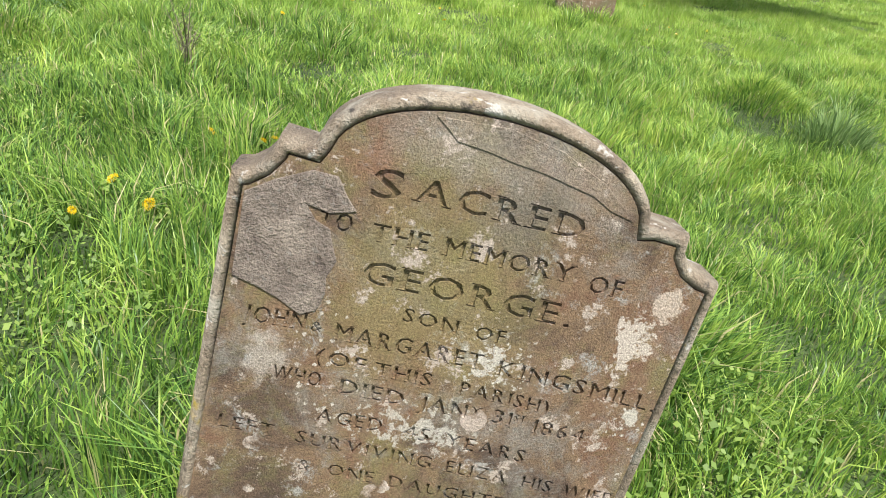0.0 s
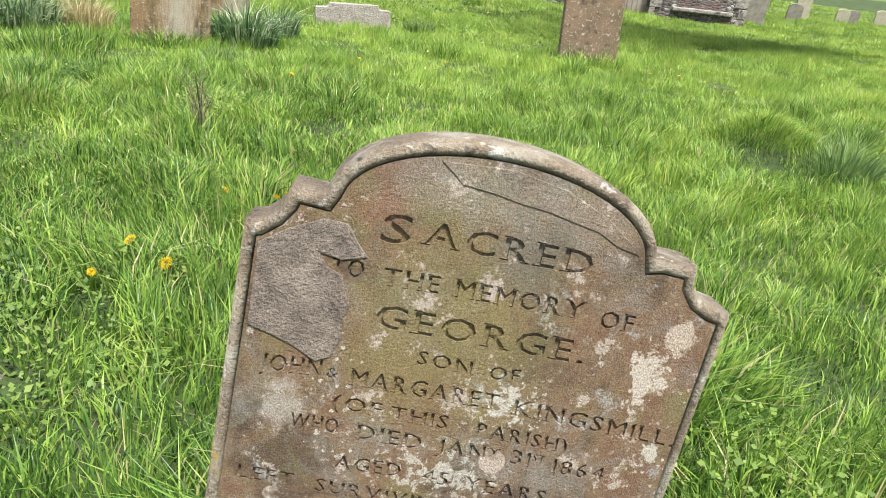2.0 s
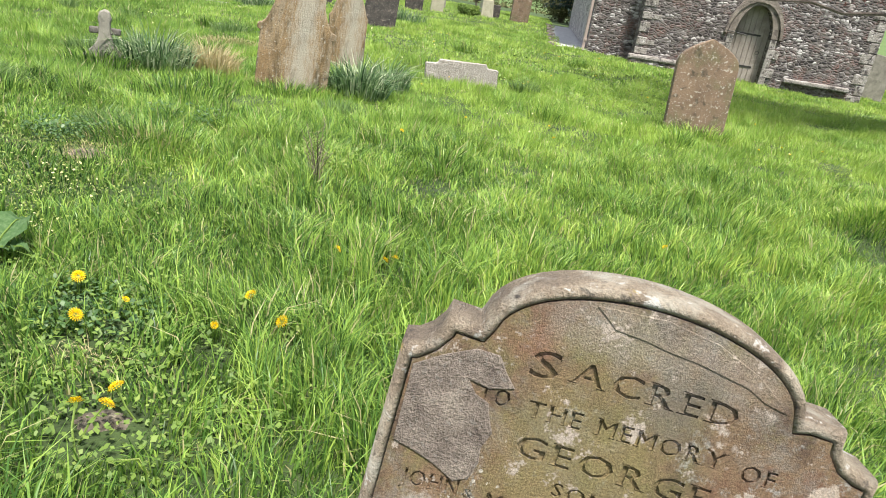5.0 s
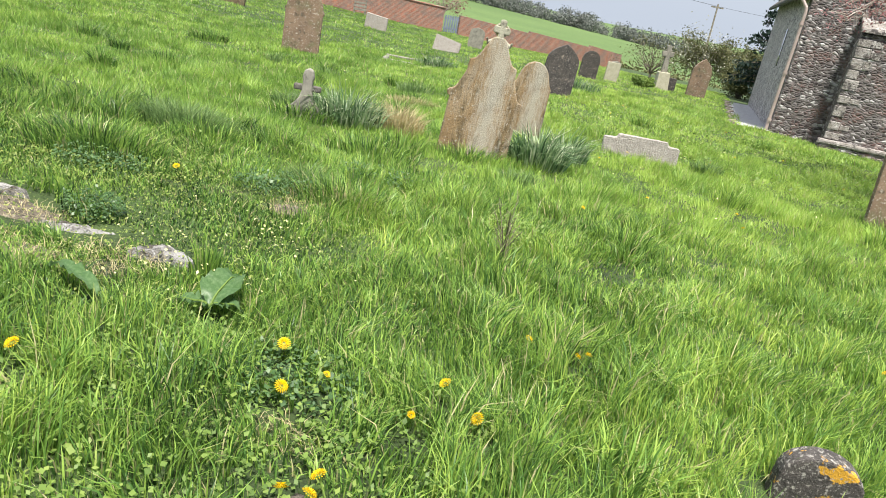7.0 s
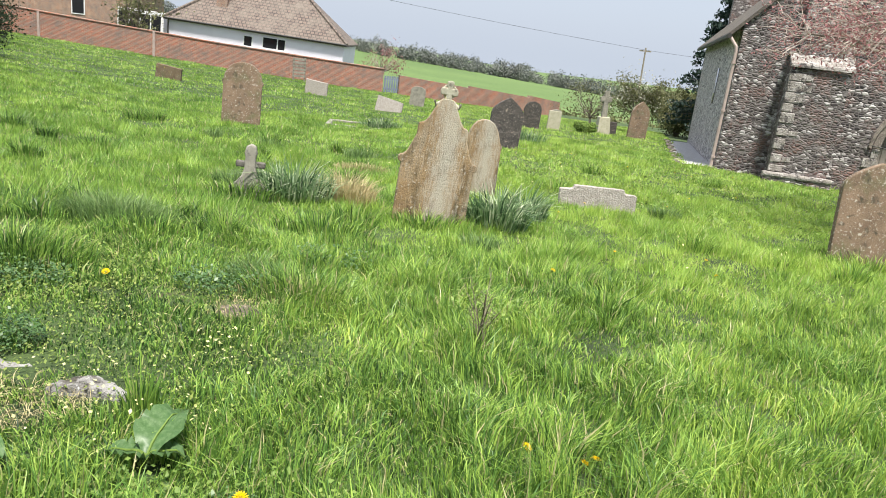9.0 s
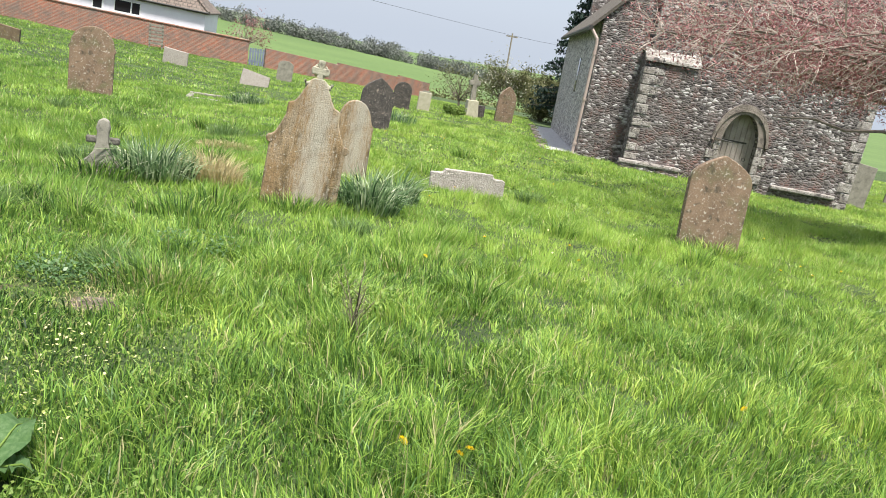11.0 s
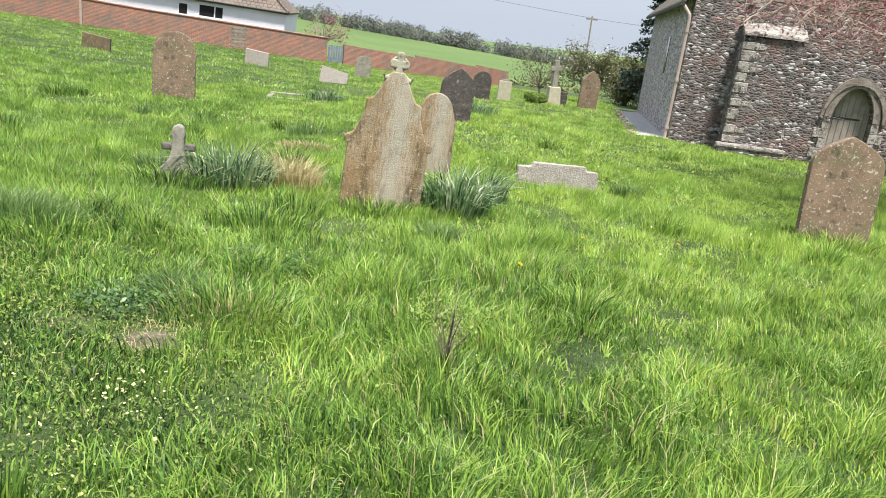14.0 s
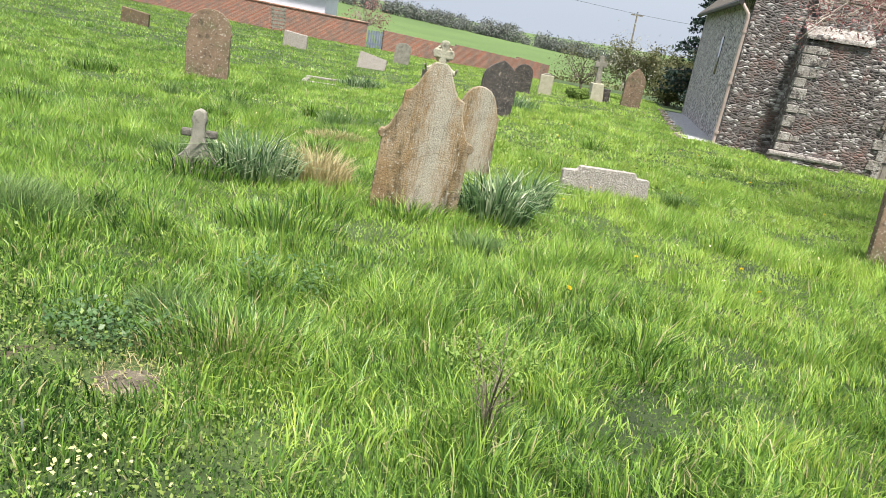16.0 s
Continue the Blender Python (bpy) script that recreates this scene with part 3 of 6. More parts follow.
# bare or built spots that the grass leaves free: x, y, radius
BARE = [(-2.95, 5.2, 0.42), (-2.3, 4.76, 0.3), (-1.98, 4.64, 0.32), (-1.45, 4.55, 0.2), (-1.05, 4.38, 0.17), (0.0, 2.9, 0.07), (-2.3, 6.3, 0.22), (-2.6, 6.6, 0.3), (-0.75, 5.5, 0.16), (1.72, 3.5, 0.22), (1.9, 3.5, 0.2), (-2.0, 4.45, 0.16), (-1.2, 4.12, 0.12), (-1.7, 9.7, 0.24), (-1.45, 9.75, 0.15), (5.22, 5.52, 0.1)]
DANDELIONS = [(-0.26, 3.64), (-0.19, 3.34), (-0.06, 3.49), (0.03, 2.83), (-0.05, 2.83), (0.04, 2.92), (0.38, 3.64), (0.51, 3.44), (-1.5, 5.62), (0.75, 4.28), (0.98, 4.22), (1.04, 4.27), (3.3, 8.5), (2.98, 5.11), (-1.06, 3.23), (-2.15, 3.96), (0.27, 3.36), (1.49, 7.73)]
BARE += [(x, y - 0.05, 0.10) for x, y in DANDELIONS] + [(-0.62, 3.86, 0.07), (-1.1, 3.78, 0.05)]
rng = np.random.default_rng(7)


def lump(x, y, scale):
    """Smooth value noise in 0..1 for uneven growth."""
    return 0.5 + 0.25 * (np.sin(x * scale + 1.3 * np.sin(y * scale * 0.7 + 0.5)) + np.sin(y * scale * 1.1 + 1.7 * np.sin(x * scale * 0.6 + 2)))


def blades(name, x, y, height, width, lean, material, heading=None, spread=0.0, fine=False):
    """Grass: each blade a bent, tapering strip rooted at x, y."""
    m = len(x)
    z = ground_z(x, y) - 0.005
    a = rng.uniform(0, 2 * np.pi, m) if heading is None else heading + rng.normal(0, spread, m)
    dx, dy = np.cos(a), np.sin(a)
    t = rng.uniform(0, 2 * np.pi, m)
    wx, wy = np.cos(t) * width / 2, np.sin(t) * width / 2
    l1, l2 = lean * height * 0.3, lean * height
    h1 = height * 0.58
    h2 = height * np.sqrt(np.clip(1 - 0.55 * lean ** 2, 0.15, 1))
    if fine:
        co = np.stack([np.stack([x - wx, y - wy, z], -1), np.stack([x + wx, y + wy, z], -1), np.stack([x + dx * l2, y + dy * l2, z + h2], -1)], 1)
        return polys(name, co.reshape(-1, 3), np.zeros((0, 4), int), np.arange(m * 3).reshape(-1, 3), material)
    co = np.empty((m, 5, 3))
    co[:, 0] = np.stack([x - wx, y - wy, z], -1)
    co[:, 1] = np.stack([x + wx, y + wy, z], -1)
    co[:, 2] = np.stack([x + dx * l1 + wx * 0.8, y + dy * l1 + wy * 0.8, z + h1], -1)
    co[:, 3] = np.stack([x + dx * l1 - wx * 0.8, y + dy * l1 - wy * 0.8, z + h1], -1)
    co[:, 4] = np.stack([x + dx * l2, y + dy * l2, z + h2], -1)
    b = np.arange(m)[:, None] * 5
    return polys(name, co.reshape(-1, 3), b + np.array([[0, 1, 2, 3]]), b + np.array([[3, 2, 4]]), material)


def keep(x, y):
    ok = np.ones(len(x), bool)
    for a, b, r in BARE:
        ok &= (x - a) ** 2 + (y - b) ** 2 > (r * rng.uniform(0.75, 1.15, len(x))) ** 2
    # church and its gravel
    u, v = (x - 8.7) * 0.955 - (y - 22) * 0.297, (x - 8.7) * 0.297 + (y - 22) * 0.955
    ok &= ~((u > -0.75) & (u < 8.0) & (v > -0.05))
    return ok


def turf(name, x0, x1, y0, y1, count, h, w, label, cell=0.11, material=M_GRASS, fine=False):
    """Grass in small tufts: blades of one tuft share their height and the way they fall."""
    x, y = rng.uniform(x0, x1, count), rng.uniform(y0, y1, count)
    ok = keep(x, y) & (x < 1.3 * y + 1.6) & (x > -0.95 * y - 0.9)
    tall = lump(x, y, 1.7) * 0.45 + lump(x + 7, y - 3, 5.1) * 0.55
    ok &= rng.uniform(0, 1, count) < 0.4 + 0.8 * tall
    x, y, tall = x[ok], y[ok], tall[ok]
    jx, jy = x + rng.normal(0, cell * 0.25, len(x)), y + rng.normal(0, cell * 0.25, len(x))
    key = (np.floor(jx / cell) * 7919 + np.floor(jy / cell) * 104729).astype(np.int64) % 4096
    own = np.random.default_rng(5).uniform(0, 1, (4096, 3))[key]
    low = ((x + 1.9) ** 2 / 3.2 + (y - 5.4) ** 2 / 3.5) < 1
    hh = h * (0.2 + 1.0 * tall) * (0.38 + 1.2 * own[:, 0]) * rng.uniform(0.5, 1.35, len(x)) * np.where(low, 0.62, 1.0) * np.where(((x + 1.85) / 0.75) ** 2 + ((y - 4.35) / 0.42) ** 2 < 1, 0.45, 1.0)
    head = own[:, 1] * 6.283 + rng.normal(0, 0.8, len(x))
    lean = np.clip(0.25 + 0.5 * own[:, 2] + rng.normal(0, 0.22, len(x)), 0.05, 1.1)
    ob = blades(name, x, y, hh, w * rng.uniform(0.6, 1.4, len(x)), lean, material, head, 0.3, fine)
    return tagged(ob, label, "grass", kind="stuff")


turf("grass", -4.0, 6.5, 0.6, 4.2, 300000, 0.155, 0.0056, "lush bright green meadow grass blades", 0.10)
turf("grass", -6.5, 10.5, 4.2, 8.0, 340000, 0.15, 0.0068, "lush bright green meadow grass blades", 0.13)
turf("grass", -3.8, 0.6, 3.6, 7.6, 140000, 0.10, 0.0048, "short fine grass round the sunken slab", 0.07)
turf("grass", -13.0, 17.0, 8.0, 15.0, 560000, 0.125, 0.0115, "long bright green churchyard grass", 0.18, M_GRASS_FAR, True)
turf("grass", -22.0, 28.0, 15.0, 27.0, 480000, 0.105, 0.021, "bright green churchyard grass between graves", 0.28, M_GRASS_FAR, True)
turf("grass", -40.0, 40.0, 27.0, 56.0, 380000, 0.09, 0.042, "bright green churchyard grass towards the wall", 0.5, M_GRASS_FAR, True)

# ---- church ----
WALL_M = Matrix(((0.955, 0.297, 0, 8.7), (-0.297, 0.955, 0, 22.0), (0, 0, 1, 0), (0, 0, 0, 1)))


def door_arch(w, spring, rise, k=6):
    """Half outline of a pointed arch, from the left spring over the apex to the right spring."""
    left = [(-w * math.cos(radians(90 * i / k)) ** 0.9, spring + rise * math.sin(radians(90 * i / k)) ** 1.15) for i in range(k + 1)]
    return left + [(-x, z) for x, z in left[-2::-1]]


def build_church():
    ch = thing("church", WALL_M, "old flint church with stone dressings and tiled gabled roof", "church")
    dx = 4.55
    # west wall with the door opening cut through
    opening = [(dx - 0.52, -1.3)] + [(dx + x, z) for x, z in door_arch(0.52, 0.55, 0.85)] + [(dx + 0.52, -1.3)]
    s = Shape()
    top = 3.35 + 8.0 / 2 * 1.05
    left = [(0, -1.6), (dx - 0.52, -1.6)] + opening[1:8] + [(dx, top), (4.0, top), (0, 3.35)]
    right = [(dx, opening[7][1])] + opening[8:14] + [(dx + 0.52, -1.6), (8.0, -1.6), (8.0, top), (dx, top)]
    s.plate(left, 0, 0.7)
    s.plate(right, 0, 0.7)
    part("wall_west", s, M_FLINT, ch, "dark and white flint wall with pale mortar")
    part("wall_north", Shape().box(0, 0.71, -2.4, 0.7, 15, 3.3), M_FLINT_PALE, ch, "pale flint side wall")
    part("wall_south", Shape().box(7.3, 0.71, -2.4, 8.0, 15, 3.3), M_FLINT, ch)
    part("wall_east", Shape().box(0.71, 14.3, -2.4, 7.29, 15, 5.5), M_FLINT, ch)
    # roof slopes with thickness, over the eaves
    r = Shape()
    r.add([(-0.35, -0.07, 3.1), (4, -0.07, top + 0.12), (4, 15.3, top + 0.12), (-0.35, 15.3, 3.1), (-0.35, -0.07, 2.98), (4, -0.07, top), (4, 15.3, top), (-0.35, 15.3, 2.98)],
          [(0, 1, 2, 3), (7, 6, 5, 4), (0, 4, 5, 1), (3, 2, 6, 7), (0, 3, 7, 4)])
    part("roof", r, M_SLATE, ch, "mossy brown tiled roof")
    part("tower_roof", Shape().box(4.001, 0.71, top - 0.5, 7.99, 6.0, top - 0.3), M_SLATE, ch)
    part("tower_wall", Shape().box(7.3, 0.71, 3.31, 7.99, 6.0, top), M_FLINT, ch)
    part("tower_back", Shape().box(4.0, 6.0, 3.0, 7.99, 6.5, top), M_FLINT, ch)
    # gutter and downpipe at the corner
    part("gutter", Shape().tube([(-0.33, -0.1, 3.02), (-0.33, 15, 3.02)], 0.07, 6), M_IRON, ch)
    pipe = part("downpipe", Shape().tube([(-0.3, -0.02, 3.0), (-0.1, -0.08, 2.75), (-0.08, -0.08, 2.6), (-0.1, -0.08, -0.75)], 0.045, 8), M_PIPE, ch, "pinkish painted downpipe")
    for z in (2.3, 1.0, -0.3):
        part("bracket", Shape().tube([(-0.09, -0.08, z), (-0.09, -0.08, z + 0.06)], 0.065, 8), M_PIPE, pipe)
    # buttress, stepped, with stone dressings
    bt = part("buttress", Shape().add(
        [(1.3, -0.75, -1.5), (2.75, -0.75, -1.5), (2.75, 0.0, -1.5), (1.3, 0.0, -1.5), (1.3, -0.75, 2.35), (2.75, -0.75, 2.35), (2.75, 0, 3.0), (1.3, 0, 3.0)],
        [(0, 3, 2, 1), (4, 5, 6, 7), (0, 1, 5, 4), (1, 2, 6, 5), (2, 3, 7, 6), (3, 0, 4, 7)]), M_FLINT, ch)
    part("weathering", Shape().add([(1.22, -0.84, 2.36), (2.83, -0.84, 2.36), (2.83, 0.0, 2.75), (1.22, 0.0, 2.75), (1.22, -0.84, 2.46), (2.83, -0.84, 2.46), (2.83, 0, 2.9), (1.22, 0, 2.9)],
        [(0, 3, 2, 1), (4, 5, 6, 7), (0, 1, 5, 4), (1, 2, 6, 5), (2, 3, 7, 6), (3, 0, 4, 7)]), M_QUOIN, bt, "worn sloping stone capping", worn=0.05)
    part("upper_stage", Shape().box(1.45, -0.35, 2.6, 2.6, -0.01, 4.4), M_FLINT, bt)
    part("plinth", Shape().box(1.18, -0.92, -1.5, 2.87, -0.001, -0.5), M_FLINT, bt)
    part("plinth_ledge", Shape().box(1.15, -0.95, -0.5, 2.9, -0.76, -0.36), M_QUOIN, bt, "pale stone ledge", worn=0.03)
    gen = np.random.default_rng(71)
    z = -0.35
    while z < 2.25:
        h = gen.uniform(0.16, 0.30)
        w = gen.uniform(0.22, 0.48)
        part("quoin", Shape().box(1.285, -0.768, z, 1.285 + w, -0.44 - gen.uniform(0, 0.2), z + h - 0.02), M_QUOIN, bt, bevel=0.015)
        if gen.uniform() < 0.6:
            part("quoin", Shape().box(1.285 + w + 0.02, -0.762, z + 0.02, 1.285 + w + gen.uniform(0.12, 0.26), -0.74, z + h * gen.uniform(0.5, 0.9)), M_QUOIN, bt, bevel=0.012)
        z += h + (gen.uniform(0.05, 0.15) if gen.uniform() < 0.35 else 0)
    for k in range(7):
        w = gen.uniform(0.15, 0.32)
        part("quoin", Shape().box(1.44, -0.362, 3.1 + k * 0.26, 1.44 + w, -0.2, 3.33 + k * 0.26), M_QUOIN, bt, bevel=0.012)
    # right corner quoins and base ledge
    for k in range(13):
        w = 0.24 if k % 2 else 0.4
        z = -0.9 + k * 0.3
        part("quoin", Shape().box(8.015 - w, -0.02, z, 8.015, 0.3, z + 0.27), M_QUOIN, ch, bevel=0.012)
    part("base_ledge", Shape().box(5.75, -0.12, -0.56, 7.6, 0.02, -0.44), M_QUOIN, ch, "worn pale stone ledge", bevel=0.03)
    part("footing", Shape().box(-0.06, -0.1, -1.4, 1.1, 0.02, -0.62), M_FLINT, ch)
    # door surround, two orders of dressed stone
    for k, (r0, r1, y0, y1) in enumerate(((0.52, 0.70, -0.04, 0.25), (0.735, 0.81, -0.08, 0.02))):
        a, b = door_arch(r0, 0.55, 0.85 + k * 0.08, 7), door_arch(r1, 0.55, 1.03 + k * 0.1, 7)
        for j in range(len(a) - 1):
            part("voussoir", Shape().plate([(dx + a[j][0], a[j][1]), (dx + a[j + 1][0], a[j + 1][1]), (dx + b[j + 1][0], b[j + 1][1]), (dx + b[j][0], b[j][1])], y0, y1), M_ARCH, ch)
        if k == 0:
            for side in (-1, 1):
                for j in range(6):
                    z = -1.05 + j * 0.265
                    w = r1 if j % 2 else r1 + 0.16
                    xs = sorted((dx + side * r0, dx + side * w))
                    part("jamb_stone", Shape().box(xs[0], y0, z, xs[1], y1, z + 0.255), M_QUOIN, ch, bevel=0.012)
    door = part("door", Shape().plate([(dx - 0.53, -1.0)] + [(dx + 0.53 * x / 0.52, z + 0.01) for x, z in door_arch(0.52, 0.55, 0.85)] + [(dx + 0.53, -1.0)], 0.3, 0.36), M_DOOR, ch, "silvered oak plank door")
    for j in range(7):
        x = dx - 0.52 + j * 0.15
        h = 0.5 + 0.85 * math.sqrt(max(0.0, 1 - ((x + 0.07 - dx) / 0.52) ** 2))
        part("plank", Shape().box(x, 0.275, -0.98, x + 0.138, 0.30, h), M_DOOR, door, bevel=0.006)
    for z in (-0.35, 0.55):
        part("strap_hinge", Shape().box(dx - 0.5, 0.262, z, dx + 0.3, 0.276, z + 0.05), M_IRON, door)
    part("handle_ring", Shape().tube([(dx + 0.33 + 0.05 * math.cos(a), 0.255, 0.1 + 0.05 * math.sin(a)) for a in np.linspace(0, 6.28, 13)], 0.008, 5), M_IRON, door)
    part("door_step", Shape().box(dx - 0.75, -0.35, -1.2, dx + 0.75, 0.3, -0.93), M_QUOIN, ch, bevel=0.02)
    # small side window
    part("north_window", Shape().box(-0.02, 5.0, 1.0, 0.02, 5.5, 2.2), M_GLASS, ch)
    part("tie_bar", Shape().tube([(3.7, -0.06, 0.62), (4.35, -0.12, 0.56)], 0.014, 6), M_IRON, ch)
    return ch


build_church()
pts = []
strip = Shape()
for k in range(24):
    y = -0.3 + k * 0.62
    for x in (-0.95 - 0.12 * math.sin(k * 1.7), -0.01):
        p = WALL_M @ Vector((x, y, 0))
        pts.append((p.x, p.y, gz(p.x, p.y) + 0.03 + (0.03 if x > -0.5 else 0)))
strip.add(pts, [(2 * k, 2 * k + 1, 2 * k + 3, 2 * k + 2) for k in range(23)])
tagged(part("gravel_path", strip, M_GRAVEL), "pale gravel strip along the church wall", "gravel", kind="structure")
ed = Shape().tube([(p[0] - 0.03, p[1], p[2] + 0.01) for p in pts[0::2]], 0.05, 5)
tagged(part("path_edging", ed, M_TIMBER), "brown edging of the gravel strip", "edging", kind="structure")


# ---- gravestones ----
def round_top(w, h, rise=None, k=10):
    rise = w / 2 if rise is None else rise
    return [(w / 2 * math.cos(radians(a)), h - rise + rise * math.sin(radians(a))) for a in np.linspace(0, 180, k + 1)]


def pointed_top(w, h, rise, k=6):
    right = [(w / 2 * (1 - (i / k) ** 1.7), h - rise + rise * (i / k) ** 0.85) for i in range(k + 1)]
    return right + [(-x, z) for x, z in right[-2::-1]]


def gravestone(x, y, w, thick, top, material, label, yaw=0.0, lean=0.0, back=0.0, sink=0.35, group="", bars=0, name="gravestone", bevel=0.012, z=None, worn=0.0):
    m = Matrix.Translation((x, y, gz(x, y) if z is None else z)) @ pose(0, 0, 0, -back, lean, yaw)
    g = thing(name, m, label, "gravestone", group)
    part("slab", Shape().plate([(-w / 2, -sink), (w / 2, -sink)] + top, 0, thick), material, g, bevel=bevel, worn=worn)
    h = max(p[1] for p in top)
    for k in range(bars):
        bw = w * (0.55 if k % 2 else 0.7)
        part("inscription_line", Shape().box(-bw / 2, -0.002, h * (0.74 - 0.09 * k), bw / 2, 0.002, h * (0.74 - 0.09 * k) + 0.02), M_DARK, g)
    return g


# the tall shouldered stone with a cross finial, in front of a smaller one
def build_finial_stone():
    x0, y0 = 0.40, 9.70
    m = Matrix.Translation((x0, y0, gz(x0, y0) - 0.03)) @ pose(0, 0, 0, -3, 3.5, 2)
    g = thing("finial_gravestone", m, "streaked brown sandstone gravestone with stepped shoulders and cross finial", "gravestone", "old sandstone gravestones")
    half = [(0.41, -0.35), (0.42, 0.30), (0.415, 0.66), (0.42, 0.70), (0.41, 0.775), (0.37, 0.81), (0.325, 0.91), (0.285, 1.02), (0.28, 1.15), (0.215, 1.175), (0.175, 1.24), (0.125, 1.345), (0.085, 1.425), (0.06, 1.45)]
    part("slab", Shape().plate(half + [(-x, z) for x, z in half[::-1]], 0, 0.11), M_STREAK, g, bevel=0.012, worn=0.005)
    for side in (-1, 1):
        part("shoulder_roll", Shape().tube([(side * 0.41, -0.004, 0.735), (side * 0.41, 0.114, 0.735)], [0.045, 0.045], 10), M_STREAK, g, bevel=0.008)
        part("crocket", Shape().tube([(side * 0.07, 0.05, 1.40), (side * 0.13, 0.05, 1.375), (side * 0.15, 0.05, 1.42)], [0.032, 0.028, 0.016], 6), M_FINIAL, g, smooth=True)
    fin = [(0.045, 1.43), (0.03, 1.49), (0.09, 1.49), (0.10, 1.535), (0.085, 1.575), (0.03, 1.57), (0.04, 1.64), (0.0, 1.655)]
    part("cross_finial", Shape().plate(fin + [(-x, z) for x, z in fin[-2::-1]], 0.02, 0.09), M_FINIAL, g, "pale lichened cross finial", bevel=0.012)
    part("finial_ring", Shape().tube([(0.072 * math.cos(a), 0.055, 1.535 + 0.072 * math.sin(a)) for a in np.linspace(0, 2 * math.pi, 17)], 0.014, 6), M_FINIAL, g)
    part("finial_collar", Shape().box(-0.062, 0.0, 1.43, 0.062, 0.11, 1.45), M_FINIAL, g, bevel=0.008)


build_finial_stone()
sh = [(0.3, 0.62), (0.31, 0.7), (0.27, 0.76), (0.22, 0.92)] + [(0.2 * math.cos(radians(a)), 0.92 + 0.18 * math.sin(radians(a))) for a in (25, 50, 75, 90, 105, 130, 155)] + [(-0.22, 0.92), (-0.27, 0.76), (-0.31, 0.7), (-0.3, 0.62)]
gravestone(1.14, 12.3, 0.60, 0.1, [(x * 0.95, z * 0.93) for x, z in sh], M_STREAK, "small shouldered brown sandstone gravestone with streaks", 6, 2, 2, group="old sandstone gravestones", z=-0.08)
# brown gothic stone near the church, leaning
gravestone(6.2, 10.65, 0.88, 0.12, pointed_top(0.88, 1.36, 0.36), M_RUST, "leaning pointed red-brown sandstone gravestone spotted with lichen", -12, -1.5, 4, group="old sandstone gravestones")
# round stone on the slope
gravestone(-4.15, 19.7, 0.92, 0.16, [(0.46, 0.92), (0.49, 0.97), (0.47, 1.03)] + [(0.45 * math.cos(radians(a)), 1.05 + 0.42 * math.sin(radians(a))) for a in np.linspace(0, 180, 11)] + [(-0.47, 1.03), (-0.49, 0.97), (-0.46, 0.92)], M_RUST,
           "round-topped brown sandstone gravestone on the slope", 8, 1, 3)
# stones to the left
gravestone(-4.25, 7.35, 0.34, 0.09, round_top(0.34, 0.5, 0.16), M_BROWN, "low round-topped brown headstone in long grass", -12, 1, 0)
gravestone(-8.75, 13.9, 0.80, 0.12, pointed_top(0.80, 1.52, 0.55), M_BROWN, "tall pointed brown gravestone spotted with yellow lichen", -16, 1, 0)
gravestone(-10.6, 19.6, 0.5, 0.16, [(0.25, 0.3), (0.12, 0.34), (0.10, 0.5), (-0.12, 0.46), (-0.14, 0.32), (-0.25, 0.28)], M_GREY, "broken grey stump of a stone cross", -10, 3, 0, name="broken_gravestone")
# rows towards the brick wall
gravestone(2.34, 19.9, 0.82, 0.13, pointed_top(0.82, 1.26, 0.42), M_DARK, "dark lichened pointed gravestone leaning slightly", 4, 4, 3, group="dark gravestones")
gravestone(4.85, 32.0, 0.74, 0.12, round_top(0.74, 1.1, 0.36), M_DARK, "black lettered round-topped gravestone", 5, 2, 0, group="dark gravestones", bars=5)
gravestone(1.15, 30.0, 0.62, 0.2, [(0.31, 0.42), (-0.31, 0.46)], M_DARK, "low dark stone block", 0, 3, 0, group="dark gravestones")
gravestone(5.95, 32.8, 0.55, 0.11, [(0.275, 0.78), (-0.275, 0.78)], M_PALE, "small square pale yellow headstone", 3, 2, 0)
gravestone(6.9, 37.5, 0.5, 0.11, round_top(0.5, 0.75, 0.12), M_GREY, "small grey headstone beyond the pale one", 0, 0, 0)
gravestone(9.95, 34.0, 0.84, 0.14, pointed_top(0.84, 1.62, 0.6), M_RUST, "pointed pinkish sandstone gravestone beside the cross", 0, 2, 0)
gravestone(8.95, 34.6, 0.45, 0.16, [(0.22, 0.55), (-0.22, 0.55)], M_DARK, "small dark square headstone", 0, 0, 0, group="dark gravestones")
gravestone(-10.4, 33.0, 1.05, 0.22, [(0.5, 0.5), (-0.52, 0.56)], M_BROWN, "low brown stone block sunk in the grass", 4, 6, 0)
gravestone(-4.95, 38.0, 1.1, 0.2, [(0.55, 0.62), (-0.52, 0.7)], M_GRANITE, "pale rough granite headstone near the wall", 0, 3, 0, group="pale granite stones")
gravestone(-1.15, 33.0, 1.15, 0.25, [(0.57, 0.5), (-0.55, 0.58)], M_GRANITE, "tilted pale granite slab in the grass", -4, 8, 8, group="pale granite stones")
gravestone(0.0, 40.0, 0.78, 0.12, round_top(0.78, 1.0, 0.25), M_GREY, "pale grey round-topped headstone near the wall", 0, 4, 0)
gravestone(1.85, 3.56, 0.31, 0.10, round_top(0.31, 0.235, 0.12), M_FOOT, "small dark footstone spotted with orange lichen", -12, 4, 0)
gravestone(18.2, 21.4, 0.7, 0.14, [(0.33, 1.35), (-0.33, 1.4)], M_GREY, "grey stone beside the church corner", -20, 3, 0)
